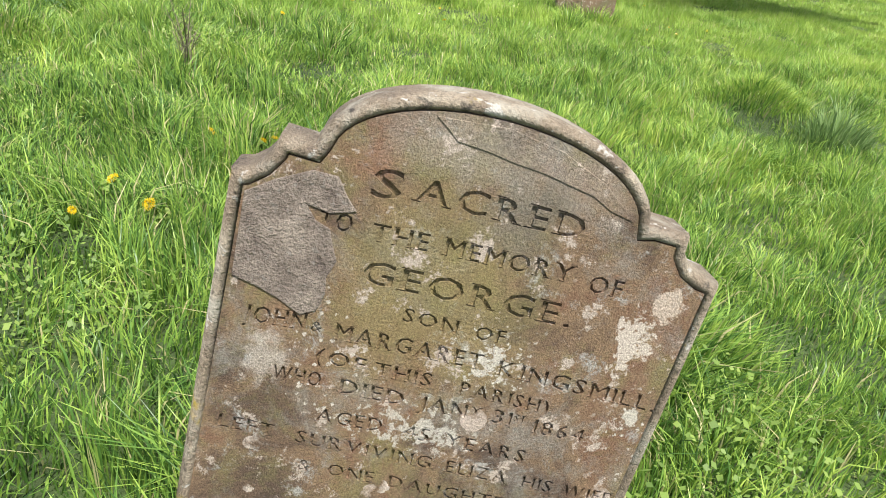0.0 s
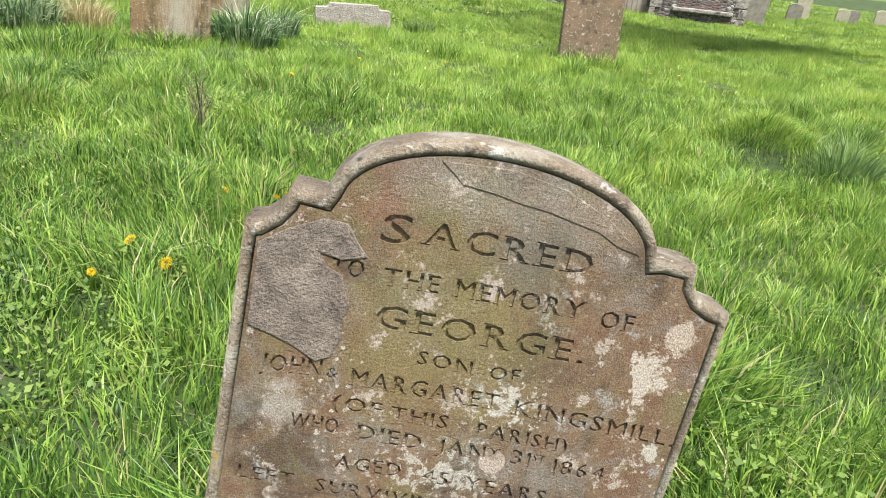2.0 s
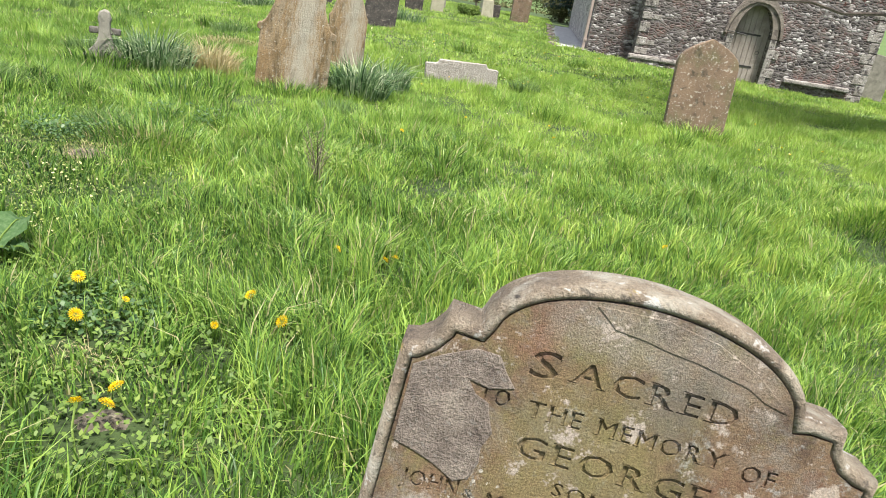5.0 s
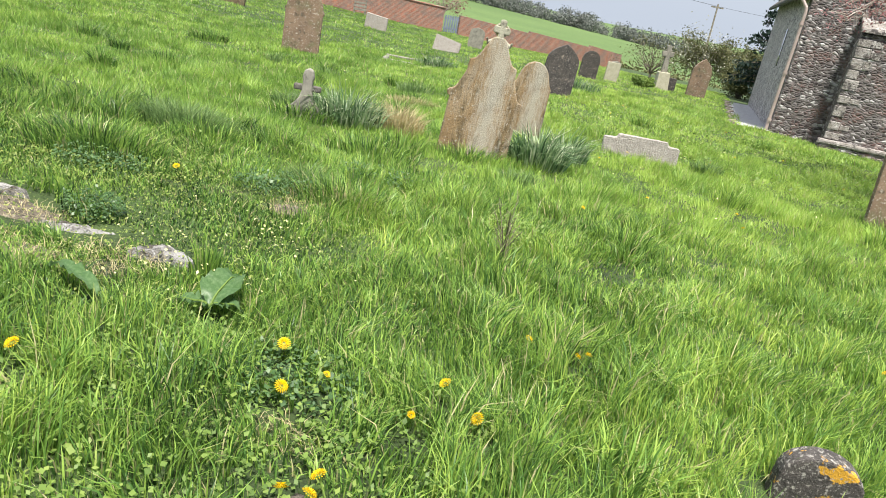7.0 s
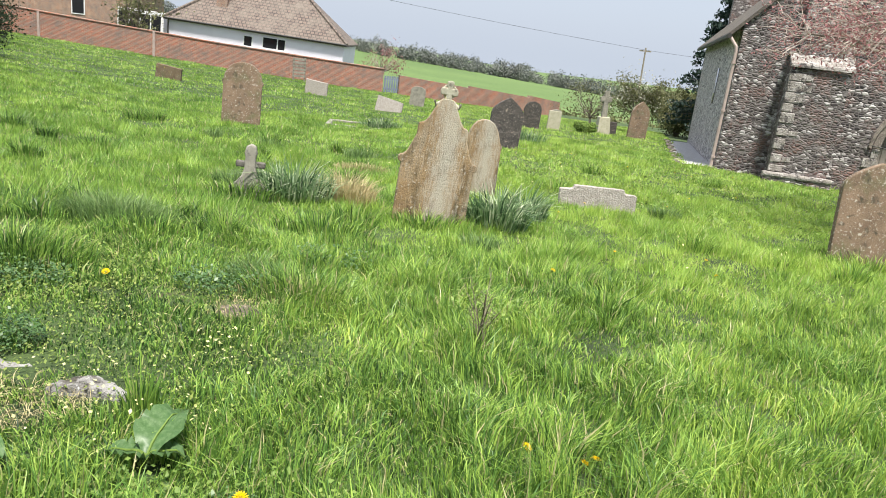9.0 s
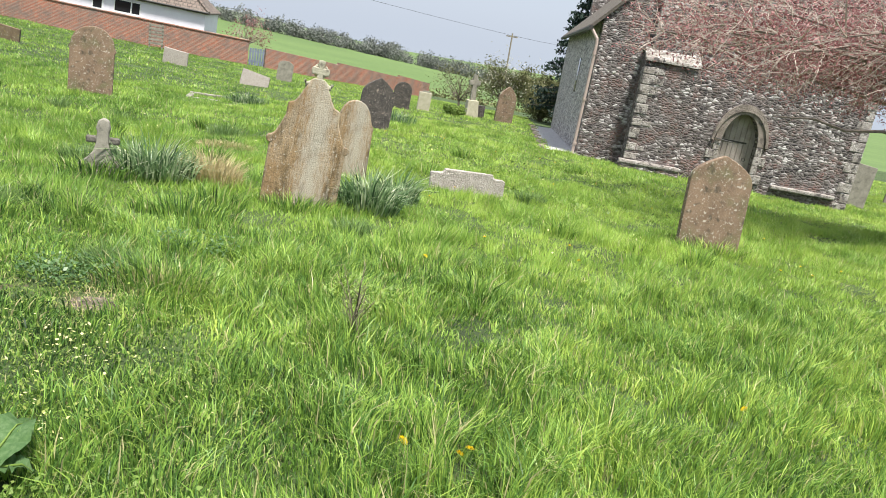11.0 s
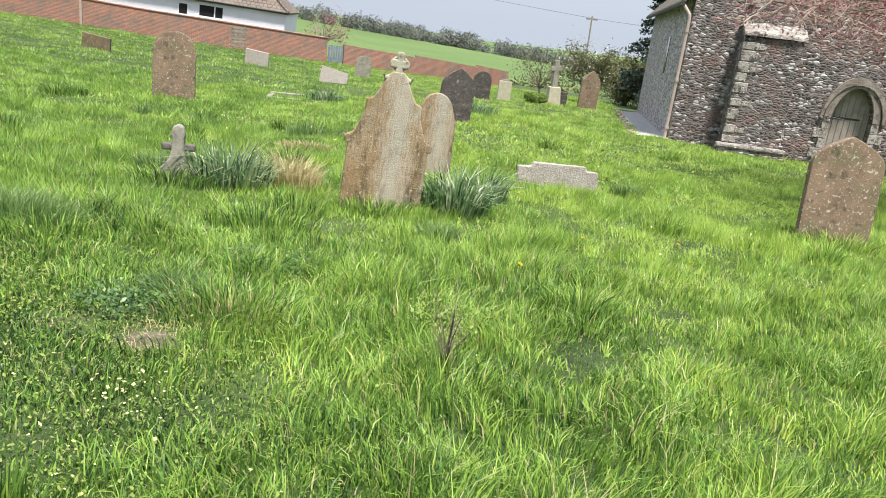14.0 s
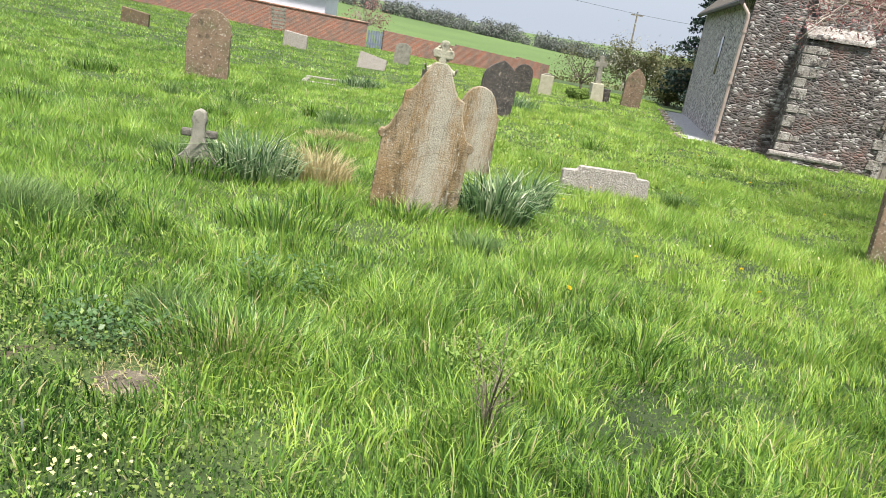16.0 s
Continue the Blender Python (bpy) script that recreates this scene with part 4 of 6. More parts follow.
for k, (x, y, w, h) in enumerate(((22.6, 24.4, 0.55, 0.6), (25.2, 24.6, 0.5, 0.55), (26.3, 25.2, 0.6, 0.5), (27.6, 24.9, 0.55, 0.6))):
    gravestone(x, y, w, 0.12, round_top(w, h, 0.12), M_PALE if k % 2 else M_GREY, "small pale headstone in a row beyond the church", -30, 2 - k, 0, group="pale headstones beyond the church")
gravestone(24.0, 25.5, 0.6, 0.12, [(0.3, 0.9), (-0.3, 0.9)], M_PALE, "white headstone beyond the church", -20, 0, 0)


def build_granite():
    m = Matrix.Translation((2.98, 12.3, gz(2.98, 12.3) - 0.02)) @ pose(0, 0, 0, -2, -1.0, -6)
    g = thing("granite_headpiece", m, "low rough-hewn pink granite headpiece with notched shoulders", "gravestone", "pale granite stones")
    out = [(0.58, -0.3), (0.585, 0.29), (0.40, 0.30), (0.39, 0.36), (-0.36, 0.37), (-0.37, 0.31), (-0.58, 0.30), (-0.575, -0.3)]
    part("block", Shape().plate(out, 0, 0.13), M_GRANITE, g, worn=0.014)


build_granite()


def build_small_cross():
    x, y = -1.70, 9.95
    g = thing("small_cross_monument", Matrix.Translation((x, y, gz(x, y))) @ pose(0, 0, 0, -4, 1, 4) @ Matrix.Scale(0.84, 4), "small grey stone cross on a splayed base, half overgrown", "gravestone")
    half = [(0.36, -0.2), (0.345, 0.06), (0.27, 0.13), (0.17, 0.21), (0.10, 0.30), (0.075, 0.40), (0.07, 0.55), (0.085, 0.60), (0.06, 0.70), (0.0, 0.73)]
    part("cross", Shape().plate(half + [(-a, b) for a, b in half[-2::-1]], 0, 0.12), M_GREY, g, "grey stem on a splayed foot", bevel=0.014, worn=0.008)
    for side in (-1, 1):
        xs = sorted((side * 0.06, side * 0.2))
        # arms in a darker stone colour than the stem
        part("arm", Shape().box(xs[0], 0.05, 0.40, xs[1], 0.12, 0.49), M_STUMP, g, "dark cross arm", bevel=0.02)
    part("base", Shape().box(-0.40, -0.06, -0.25, 0.38, 0.25, 0.07), M_GREY, g, bevel=0.03)


build_small_cross()


def build_tall_cross():
    x, y = 8.38, 34.0
    g = thing("stone_cross", Matrix.Translation((x, y, gz(x, y))) @ pose(0, 0, 0, 0, -2, 0), "pale stone wheel cross on a tapering plinth", "gravestone")
    part("plinth", Shape().add([(-0.3, -0.3, -0.3), (0.3, -0.3, -0.3), (0.3, 0.3, -0.3), (-0.3, 0.3, -0.3), (-0.24, -0.24, 0.75), (0.24, -0.24, 0.75), (0.24, 0.24, 0.75), (-0.24, 0.24, 0.75)],
        [(0, 3, 2, 1), (4, 5, 6, 7), (0, 1, 5, 4), (1, 2, 6, 5), (2, 3, 7, 6), (3, 0, 4, 7)]), M_PALE, g, bevel=0.02)
    half = [(0.13, 0.74), (0.09, 1.42), (0.24, 1.40), (0.26, 1.62), (0.09, 1.62), (0.10, 1.86), (0.0, 1.88)]
    part("cross", Shape().plate(half + [(-a, b) for a, b in half[-2::-1]], -0.08, 0.08), M_GREY, g, bevel=0.012)
    part("wheel", Shape().tube([(0.19 * math.cos(a), 0, 1.52 + 0.19 * math.sin(a)) for a in np.linspace(0, 2 * math.pi, 17)], 0.035, 6), M_GREY, g)


build_tall_cross()

# flat kerbed grave
fx, fy = -1.75, 24.2
kg = thing("kerbed_grave", Matrix.Translation((fx, fy, gz(fx, fy))), "low pale stone kerb of a grave among leaves", "grave")
for nm, b in (("kerb", (-0.85, -0.6, -0.1, 0.85, -0.45, 0.05)), ("kerb", (-0.85, 0.45, -0.1, 0.85, 0.6, 0.07)), ("kerb", (-0.85, -0.44, -0.1, -0.7, 0.44, 0.05)), ("kerb", (0.7, -0.44, -0.1, 0.85, 0.44, 0.05))):
    part(nm, Shape().box(*b), M_GREY, kg, bevel=0.02)


# ---- the near headstone, lettered ----
STONE_M = Matrix(((0.951, 0.2634, 0.1617, 0.9942), (-0.2832, 0.9522, 0.1142, 1.7628), (-0.1239, -0.1545, 0.9802, 1.1391), (0, 0, 0, 1)))


def arch_line(k, dr=0.0):
    """The round head of the stone, from the right spring to the left one."""
    return [(-0.003 + (0.241 - dr) * math.cos(radians(a)) , 0.188 + (0.128 - dr * 0.75) * math.sin(radians(a)) ** 0.9) for a in np.linspace(6, 174, k)]


def inset(outline, d):
    """The outline moved inwards by d (counter-clockwise outline)."""
    out, n_ = [], len(outline)
    for i in range(n_):
        p, q, r = Vector(outline[i - 1]), Vector(outline[i]), Vector(outline[(i + 1) % n_])
        a, b = (q - p).normalized(), (r - q).normalized()
        na, nb = Vector((-a.y, a.x)), Vector((-b.y, b.x))
        m = (na + nb).normalized()
        k = d / max(0.5, m.dot(na))
        out.append((q.x + m.x * k, q.y + m.y * k))
    return out


def build_near_stone():
    g = thing("lettered_gravestone", STONE_M, "leaning brown sandstone headstone with arched head, flaking face and carved lettering", "gravestone", "old sandstone gravestones")
    out = [(-0.335, -0.85), (0.374, -0.85), (0.372, 0.145), (0.34, 0.150), (0.318, 0.160), (0.303, 0.178), (0.300, 0.205), (0.246, 0.207)] + arch_line(23) + [(-0.246, 0.198), (-0.291, 0.200), (-0.297, 0.178), (-0.31, 0.158), (-0.328, 0.143), (-0.347, 0.138)]
    part("slab", Shape().plate(inset(out, 0.004), 0.008, 0.085), M_SAND_RIM, g)
    # rounded moulding that runs round the head and down both sides
    n_ = len(out)
    rim = Shape()
    prof = ((0.004, 0.088), (0.0, 0.08), (0.0, 0.014), (0.002, 0.004), (0.006, -0.004), (0.011, -0.0075), (0.016, -0.006), (0.0195, -0.002), (0.021, 0.003))
    for d, y in prof:
        rim.v += [(x, y, z) for x, z in inset(out, d)]
    for r in range(len(prof) - 1):
        for i in range(n_):
            j = (i + 1) % n_
            rim.f.append((r * n_ + i, (r + 1) * n_ + i, (r + 1) * n_ + j, r * n_ + j))
    part("edge_moulding", rim, M_SAND_RIM, g, "rounded weathered edge moulding", smooth=True)
    # the face, cut by the letters
    inner = inset(out, 0.0217)
    face = part("face", Shape().plate(inner, -0.004, 0.0075), M_SAND, g, "brown lichen-spotted lettered face")
    # words: text, left end x and z, right end x and z, cap height
    words = [("S", -0.160, 0.149, -0.118, 0.153, 0.042), ("ACRED", -0.099, 0.158, 0.144, 0.161, 0.035),
             ("TO", -0.218, 0.088, -0.172, 0.091, 0.027), ("THE", -0.144, 0.087, -0.063, 0.090, 0.027), ("MEMORY", -0.040, 0.091, 0.151, 0.094, 0.027), ("OF", 0.178, 0.088, 0.229, 0.089, 0.027),
             ("GEORGE.", -0.142, 0.023, 0.172, 0.025, 0.036), ("SON", -0.070, -0.023, 0.013, -0.025, 0.022), ("OF", 0.040, -0.026, 0.086, -0.024, 0.022),
             ("JOHN", -0.291, -0.077, -0.203, -0.071, 0.027), ("&", -0.195, -0.070, -0.178, -0.070, 0.017), ("MARGARET", -0.159, -0.076, 0.065, -0.075, 0.027), ("KINGSMILL.", 0.090, -0.076, 0.352, -0.084, 0.026),
             ("(OF", -0.178, -0.118, -0.104, -0.120, 0.023), ("THIS", -0.090, -0.121, -0.001, -0.121, 0.023), ("PARISH)", 0.044, -0.123, 0.189, -0.126, 0.023),
             ("WHO", -0.234, -0.162, -0.162, -0.160, 0.025), ("DIED", -0.133, -0.162, -0.033, -0.164, 0.025), ("JAN", -0.009, -0.163, 0.066, -0.162, 0.025), ("Y", 0.072, -0.153, 0.088, -0.153, 0.014),
             ("31", 0.108, -0.160, 0.138, -0.161, 0.025), ("ST", 0.142, -0.150, 0.160, -0.150, 0.013), ("1864", 0.176, -0.164, 0.260, -0.165, 0.025),
             ("AGED", -0.156, -0.220, -0.054, -0.217, 0.024), ("45", -0.020, -0.219, 0.022, -0.219, 0.024), ("YEARS", 0.048, -0.219, 0.180, -0.222, 0.024),
             ("LEFT", -0.297, -0.262, -0.212, -0.264, 0.023), ("SURVIVING", -0.178, -0.265, 0.038, -0.267, 0.023), ("ELIZA", 0.062, -0.267, 0.164, -0.268, 0.023), ("HIS", 0.190, -0.268, 0.242, -0.269, 0.023), ("WIFE", 0.262, -0.269, 0.344, -0.270, 0.023),
             ("&", -0.165, -0.314, -0.145, -0.314, 0.020), ("ONE", -0.118, -0.314, -0.044, -0.315, 0.022), ("DAUGHTER", -0.020, -0.315, 0.200, -0.317, 0.022)]
    # feet of the stems: share of the letter's width at the bottom, and at the top
    feet = {"H": ((0.09, 0.91), (0.09, 0.91)), "N": ((0.09,), (0.09, 0.91)), "M": ((0.07, 0.93), (0.07, 0.93)), "I": ((0.5,), (0.5,)), "L": ((0.12,), (0.12,)), "E": ((0.10,), (0.10,)), "F": ((0.12,), (0.12,)), "R": ((0.10, 0.92), (0.10,)), "P": ((0.12,), (0.12,)), "D": ((0.10,), (0.10,)),
            "T": ((0.5,), ()), "K": ((0.10, 0.9), (0.10, 0.88)), "A": ((0.05, 0.95), ()), "W": ((), (0.04, 0.96)), "V": ((), (0.06, 0.94)), "Y": ((0.5,), (0.06, 0.94)), "J": ((), (0.75,)), "U": ((), (0.1, 0.9)), "1": ((0.6,), ()), "4": ((0.72,), ())}
    glyphs = {}
    for ch_ in sorted({c for w in words for c in w[0]}):
        cu = bpy.data.curves.new("letters", "FONT")
        cu.body, cu.size, cu.extrude, cu.resolution_u, cu.offset = ch_, 1.0, 0.5, 2, 0.013
        tob = new("letters", cu)
        bpy.context.view_layer.update()
        me = bpy.data.meshes.new_from_object(tob.evaluated_get(bpy.context.evaluated_depsgraph_get()))
        co = np.empty(len(me.vertices) * 3)
        me.vertices.foreach_get("co", co)
        co = co.reshape(-1, 3)
        co[:, 0] -= co[:, 0].min()
        wd = co[:, 0].max()
        fs = [tuple(q.vertices) for q in me.polygons]
        vs = [tuple(v) for v in co]
        low, high = feet.get(ch_, ((), ()))
        for fx_, z0 in [(f, -0.012) for f in low] + [(f, 0.665) for f in high]:
            b0 = Shape().box(fx_ * wd - 0.10, z0, -0.5, fx_ * wd + 0.10, z0 + 0.047, 0.5)
            fs += [tuple(len(vs) + i for i in f) for f in b0.f]
            vs += b0.v
        glyphs[ch_] = (np.array(vs), fs, wd)
        bpy.data.objects.remove(tob)
    cut_v, cut_f = [], []
    for text, x0, z0, x1, z1, cap in words:
        unit = cap / 0.70
        raw = sum(glyphs[c][2] for c in text)
        gap = 0.16 if len(text) > 1 else 0.0
        sx = (x1 - x0) / (raw + gap * (len(text) - 1))
        pen = x0
        for c in text:
            vs, fs, wd = glyphs[c]
            x = pen + vs[:, 0] * sx
            z = z0 + (z1 - z0) * (x - x0) / (x1 - x0) + vs[:, 1] * unit
            n0 = len(cut_v)
            cut_v += list(zip(x, -0.0045 + vs[:, 2] * 0.011, z))
            cut_f += [tuple(n0 + i for i in f) for f in fs]
            pen += (wd + gap) * sx
    cs = Shape()
    cs.v, cs.f = cut_v, cut_f
    cutter = part("letters", cs, M_SAND, g)
    bm = bmesh.new()
    bm.from_mesh(cutter.data)
    bmesh.ops.remove_doubles(bm, verts=bm.verts, dist=1e-6)
    bmesh.ops.recalc_face_normals(bm, faces=bm.faces)
    bm.to_mesh(cutter.data)
    bm.free()
    bo = face.modifiers.new("letters", "BOOLEAN")
    bo.operation, bo.object, bo.solver, bo.use_self = "DIFFERENCE", cutter, "EXACT", True
    bpy.context.view_layer.update()
    dg = bpy.context.evaluated_depsgraph_get()
    cut = bpy.data.meshes.new_from_object(face.evaluated_get(dg))
    face.modifiers.clear()
    if len(cut.polygons) > 200:
        face.data = cut
    bpy.data.objects.remove(cutter)
    crust = [(-0.100, 0.278), (-0.082, 0.266), (-0.064, 0.252), (-0.02, 0.249), (0.019, 0.243), (0.06, 0.240), (0.104, 0.232), (0.14, 0.226), (0.169, 0.212), (0.205, 0.205), (0.2, 0.212), (0.15, 0.247), (0.08, 0.275), (0.0, 0.287)]
    part("surface_crust", Shape().plate(crust, -0.0055, -0.003), M_SAND, g, bevel=0.001)
    # the flaked patch where the face has come away
    fl = [(-0.322, 0.115), (-0.318, -0.01), (-0.285, -0.018), (-0.25, -0.03), (-0.215, -0.048), (-0.193, -0.036), (-0.186, -0.008), (-0.190, 0.018), (-0.181, 0.045), (-0.193, 0.070), (-0.200, 0.090), (-0.222, 0.098), (-0.238, 0.117), (-0.205, 0.112), (-0.170, 0.123), (-0.188, 0.142), (-0.205, 0.166), (-0.24, 0.166), (-0.285, 0.142)]
    part("flaked_patch", Shape().plate(fl, -0.0062, -0.0035), M_FLAKE, g, "rough grey flaked patch", bevel=0.002)
    return g


build_near_stone()

# ---- brick wall along the churchyard ----
wall = thing("brick_wall", Matrix.Identity(4), "long old red brick boundary wall with weathered top", "wall", kind="structure")
wpts = [(-46.0, 47.0, 1.55), (-25.0, 48.0, 1.5), (-20.0, 48.1, 1.45), (-12.5, 48.5, 1.4), (-2.35, 50.2, 1.45)]
for (xa, ya, ha), (xb, yb, hb) in zip(wpts, wpts[1:]):
    L = math.hypot(xb - xa, yb - ya)
    m = Matrix.Translation((xa, ya, 0)) @ Matrix.Rotation(math.atan2(yb - ya, xb - xa), 4, "Z")
    za, zb = gz(xa, ya), gz(xb, yb)
    seg = part("wall_run", Shape().plate([(0, za - 0.6), (L, zb - 0.6), (L, zb + hb), (0, za + ha)], 0, 0.24), M_BRICK, wall)
    seg.matrix_local = m
    cop = part("coping", Shape().plate([(0, za + ha + 0.001), (L, zb + hb + 0.001), (L, zb + hb + 0.08), (0, za + ha + 0.08)], -0.04, 0.28), M_BRICK, wall, "weathered brick coping", bevel=0.02)
    cop.matrix_local = m
for px_ in (-36.0, -23.2, -16.4):
    part("wall_post", Shape().box(px_ - 0.07, 47.6 + (px_ + 36) * 0.03, gz(px_, 48) - 0.5, px_ + 0.07, 47.9 + (px_ + 36) * 0.03, gz(px_, 48) + 1.5), M_PIPE, wall, "thin pale post against the wall", bevel=0.01)
far = [(-1.3, 50.6), (3.5, 52.6), (8.2, 56.0), (11.0, 58.6)]
for (xa, ya), (xb, yb) in zip(far, far[1:]):
    L = math.hypot(xb - xa, yb - ya)
    za, zb = gz(xa, ya), gz(xb, yb)
    seg = part("wall_run", Shape().plate([(0, za - 0.8), (L, zb - 0.8), (L, zb + 1.12), (0, za + 1.25)], 0, 0.24), M_BRICK, wall)
    seg.matrix_local = Matrix.Translation((xa, ya, 0)) @ Matrix.Rotation(math.atan2(yb - ya, xb - xa), 4, "Z")
# painted gate in the gap of the wall, and a slatted bench back
gate = thing("garden_gate", Matrix.Translation((-2.3, 50.3, gz(-2.0, 50.3) - 0.05)) @ pose(0, 0, 0, 0, 0, 14), "faded blue-white slatted garden gate in the wall", "gate")
for k in range(6):
    part("slat", Shape().box(0.03 + k * 0.16, 0, 0.1, 0.14 + k * 0.16, 0.03, 1.15), M_BLUE, gate)
for z in (0.3, 0.9):
    part("rail", Shape().box(0.0, 0.031, z, 0.98, 0.07, z + 0.09), M_BLUE, gate)
bench = thing("slatted_panel", Matrix.Translation((-7.75, 47.4, gz(-7.4, 47.4))), "pale slatted wooden panel leaning at the wall", "panel")
for k in range(6):
    part("slat", Shape().box(0, 0, 0.25 + 0.2 * k, 0.8, 0.03, 0.36 + 0.2 * k), M_GREY, bench)
for x in (0.02, 0.7):
    part("post", Shape().box(x, 0.031, -0.2, x + 0.08, 0.08, 1.4), M_GREY, bench)

# ---- bungalow beyond the wall ----
def build_house():
    h = thing("bungalow", Matrix.Translation((-4.95, 58.0, 0)) @ pose(0, 0, 0, 0, 2.2, 0), "white rendered bungalow with brown tiled hipped roof", "house")
    x0, x1, d, e = -14.0, -0.95, 9.0, 1.0
    part("wall_front", Shape().box(x0, 0, -2.6, x1, 0.25, e), M_WHITE, h)
    part("wall_side", Shape().box(x1 - 0.25, 0.26, -2.6, x1 - 0.002, d, e), M_WHITE, h)
    part("wall_back", Shape().box(x0, d, -2.6, x1, d + 0.25, e), M_WHITE, h)
    part("wall_side", Shape().box(x0, 0.26, -2.6, x0 + 0.25, d, e), M_WHITE, h)
    r = 3.9
    o = 0.22
    A = [(x0 - o, -o, e), (x1 + o, -o, e), (x1 + o, d + o, e), (x0 - o, d + o, e), (x0 + 4.6, d / 2, e + r), (x1 - 4.6, d / 2, e + r)]
    part("roof", Shape().add(A + [(p[0], p[1], p[2] - 0.12) for p in A[:4]], [(0, 1, 5, 4), (1, 2, 5), (2, 3, 4, 5), (3, 0, 4), (0, 6, 7, 1), (1, 7, 8, 2), (2, 8, 9, 3), (3, 9, 6, 0), (9, 8, 7, 6)]), M_TILE, h, "brown concrete tiled hipped roof")
    part("gutter", Shape().tube([(x0 - o, -o - 0.05, e - 0.02), (x1 + o, -o - 0.05, e - 0.02)], 0.075, 6), M_IRON, h)
    part("downpipe", Shape().tube([(x0 + 0.1, -0.08, e), (x0 + 0.1, -0.08, -1.5)], 0.06, 6), M_IRON, h)
    for k in range(2):
        s = Shape().tube([(x1 + o if k else x0 - o, -o, e + 0.05), (x1 - 4.6 if k else x0 + 4.6, d / 2, e + r + 0.05)], 0.11, 6)
        part("hip_tiles", s, M_TILE, h)
    part("ridge_tiles", Shape().tube([(x0 + 4.6, d / 2, e + r + 0.04), (x1 - 4.6, d / 2, e + r + 0.04)], 0.12, 6), M_TILE, h)
    part("chimney", Shape().box(-10.9, 1.4, 1.6, -10.1, 2.2, 5.4), M_TAN_BRICK, h)
    for wx, ww, z0, z1, split in ((-8.4, 0.75, -0.2, 0.62, 0), (-7.0, 1.75, -0.15, 0.72, 1)):
        w = part("window", Shape().box(wx, -0.03, z0, wx + ww, -0.004, z1), M_UPVC, h)
        pw = ww * (0.62 if split else 0.84)
        part("pane", Shape().box(wx + 0.07, -0.04, z0 + 0.07, wx + pw, -0.031, z1 - 0.07), M_GLASS, w)
        if split:
            part("pane", Shape().box(wx + pw + 0.09, -0.04, z0 + 0.07, wx + ww - 0.07, -0.031, z1 - 0.07), M_GLASS, w)
        part("sill", Shape().box(wx - 0.06, -0.12, z0 - 0.07, wx + ww + 0.06, -0.001, z0 - 0.005), M_UPVC, w)
    porch = part("porch", Shape().box(-18.0, 1.0, -2.6, -14.6, 4.0, 1.2), M_UPVC, h, "white glazed lean-to porch")
    for k in range(4):
        part("pane", Shape().box(-17.9 + k * 0.8, 0.98, -0.6, -17.2 + k * 0.8, 0.995, 0.95), M_GLASS, porch)


build_house()
bb = thing("brick_cottage", Matrix.Translation((-30.5, 66, 0)), "tan brick house behind the wall", "house")
part("wall", Shape().box(-6.5, 0, -3, 6.2, 7, 5.2), M_TAN_BRICK, bb)
part("roof", Shape().add([(-6.9, -0.5, 5.2), (6.6, -0.5, 5.2), (6.6, 7.5, 5.2), (-6.9, 7.5, 5.2), (-6.9, 3.5, 8.2), (6.6, 3.5, 8.2)], [(0, 1, 5, 4), (2, 3, 4, 5), (1, 2, 5), (3, 0, 4), (3, 2, 1, 0)]), M_TILE, bb)
for wx in (1.0,):
    w = part("window", Shape().box(wx, -0.05, 0.9, wx + 1.1, -0.005, 2.2), M_UPVC, bb)
    part("pane", Shape().box(wx + 0.08, -0.06, 0.98, wx + 1.02, -0.051, 2.12), M_GLASS, w)


# ---- foliage ----
def leaf_cloud(centres, size, per, spread, gen, flat=1.0):
    """Small folded leaves (two triangles each) scattered round the given points."""
    c = np.repeat(np.asarray(centres, float), per, 0)
    c = c + gen.normal(0, 1, c.shape) * spread * np.array([1, 1, flat])
    a = gen.normal(0, 1, c.shape)
    a /= np.linalg.norm(a, axis=1, keepdims=True)
    b = np.cross(a, gen.normal(0, 1, c.shape))
    b /= np.linalg.norm(b, axis=1, keepdims=True)
    s = size * gen.uniform(0.5, 1.3, (len(c), 1))
    co = np.stack([c - a * s, c + b * s * 0.45, c + a * s, c - b * s * 0.45], 1).reshape(-1, 3)
    q = np.arange(len(c) * 4).reshape(-1, 4)
    return co, q


def branchy(shape, p, d, length, radius, level, tips, gen, droop=0.0, forks=3, wander=0.35, sides=5):
    """A limb that wanders, tapers and forks; collects the places for leaves."""
    pts, rad = [Vector(p)], [radius]
    d = Vector(d).normalized()
    steps = 4
    for k in range(steps):
        d = (d + Vector(gen.normal(0, wander, 3)) * 0.5 + Vector((0, 0, -droop))).normalized()
        pts.append(pts[-1] + d * length / steps)
        rad.append(radius * (1 - 0.62 * (k + 1) / steps))
        if level <= 1:
            tips.append(tuple(pts[-1]))
    shape.tube(pts, rad, sides if level > 1 else 3)
    if level > 0:
        for k in range(forks):
            j = 1 + int(gen.integers(0, steps))
            nd = d + Vector(gen.normal(0, 0.75, 3))
            branchy(shape, pts[j], nd, length * gen.uniform(0.5, 0.75), rad[j] * 0.62, level - 1, tips, gen, droop, forks, wander, sides)


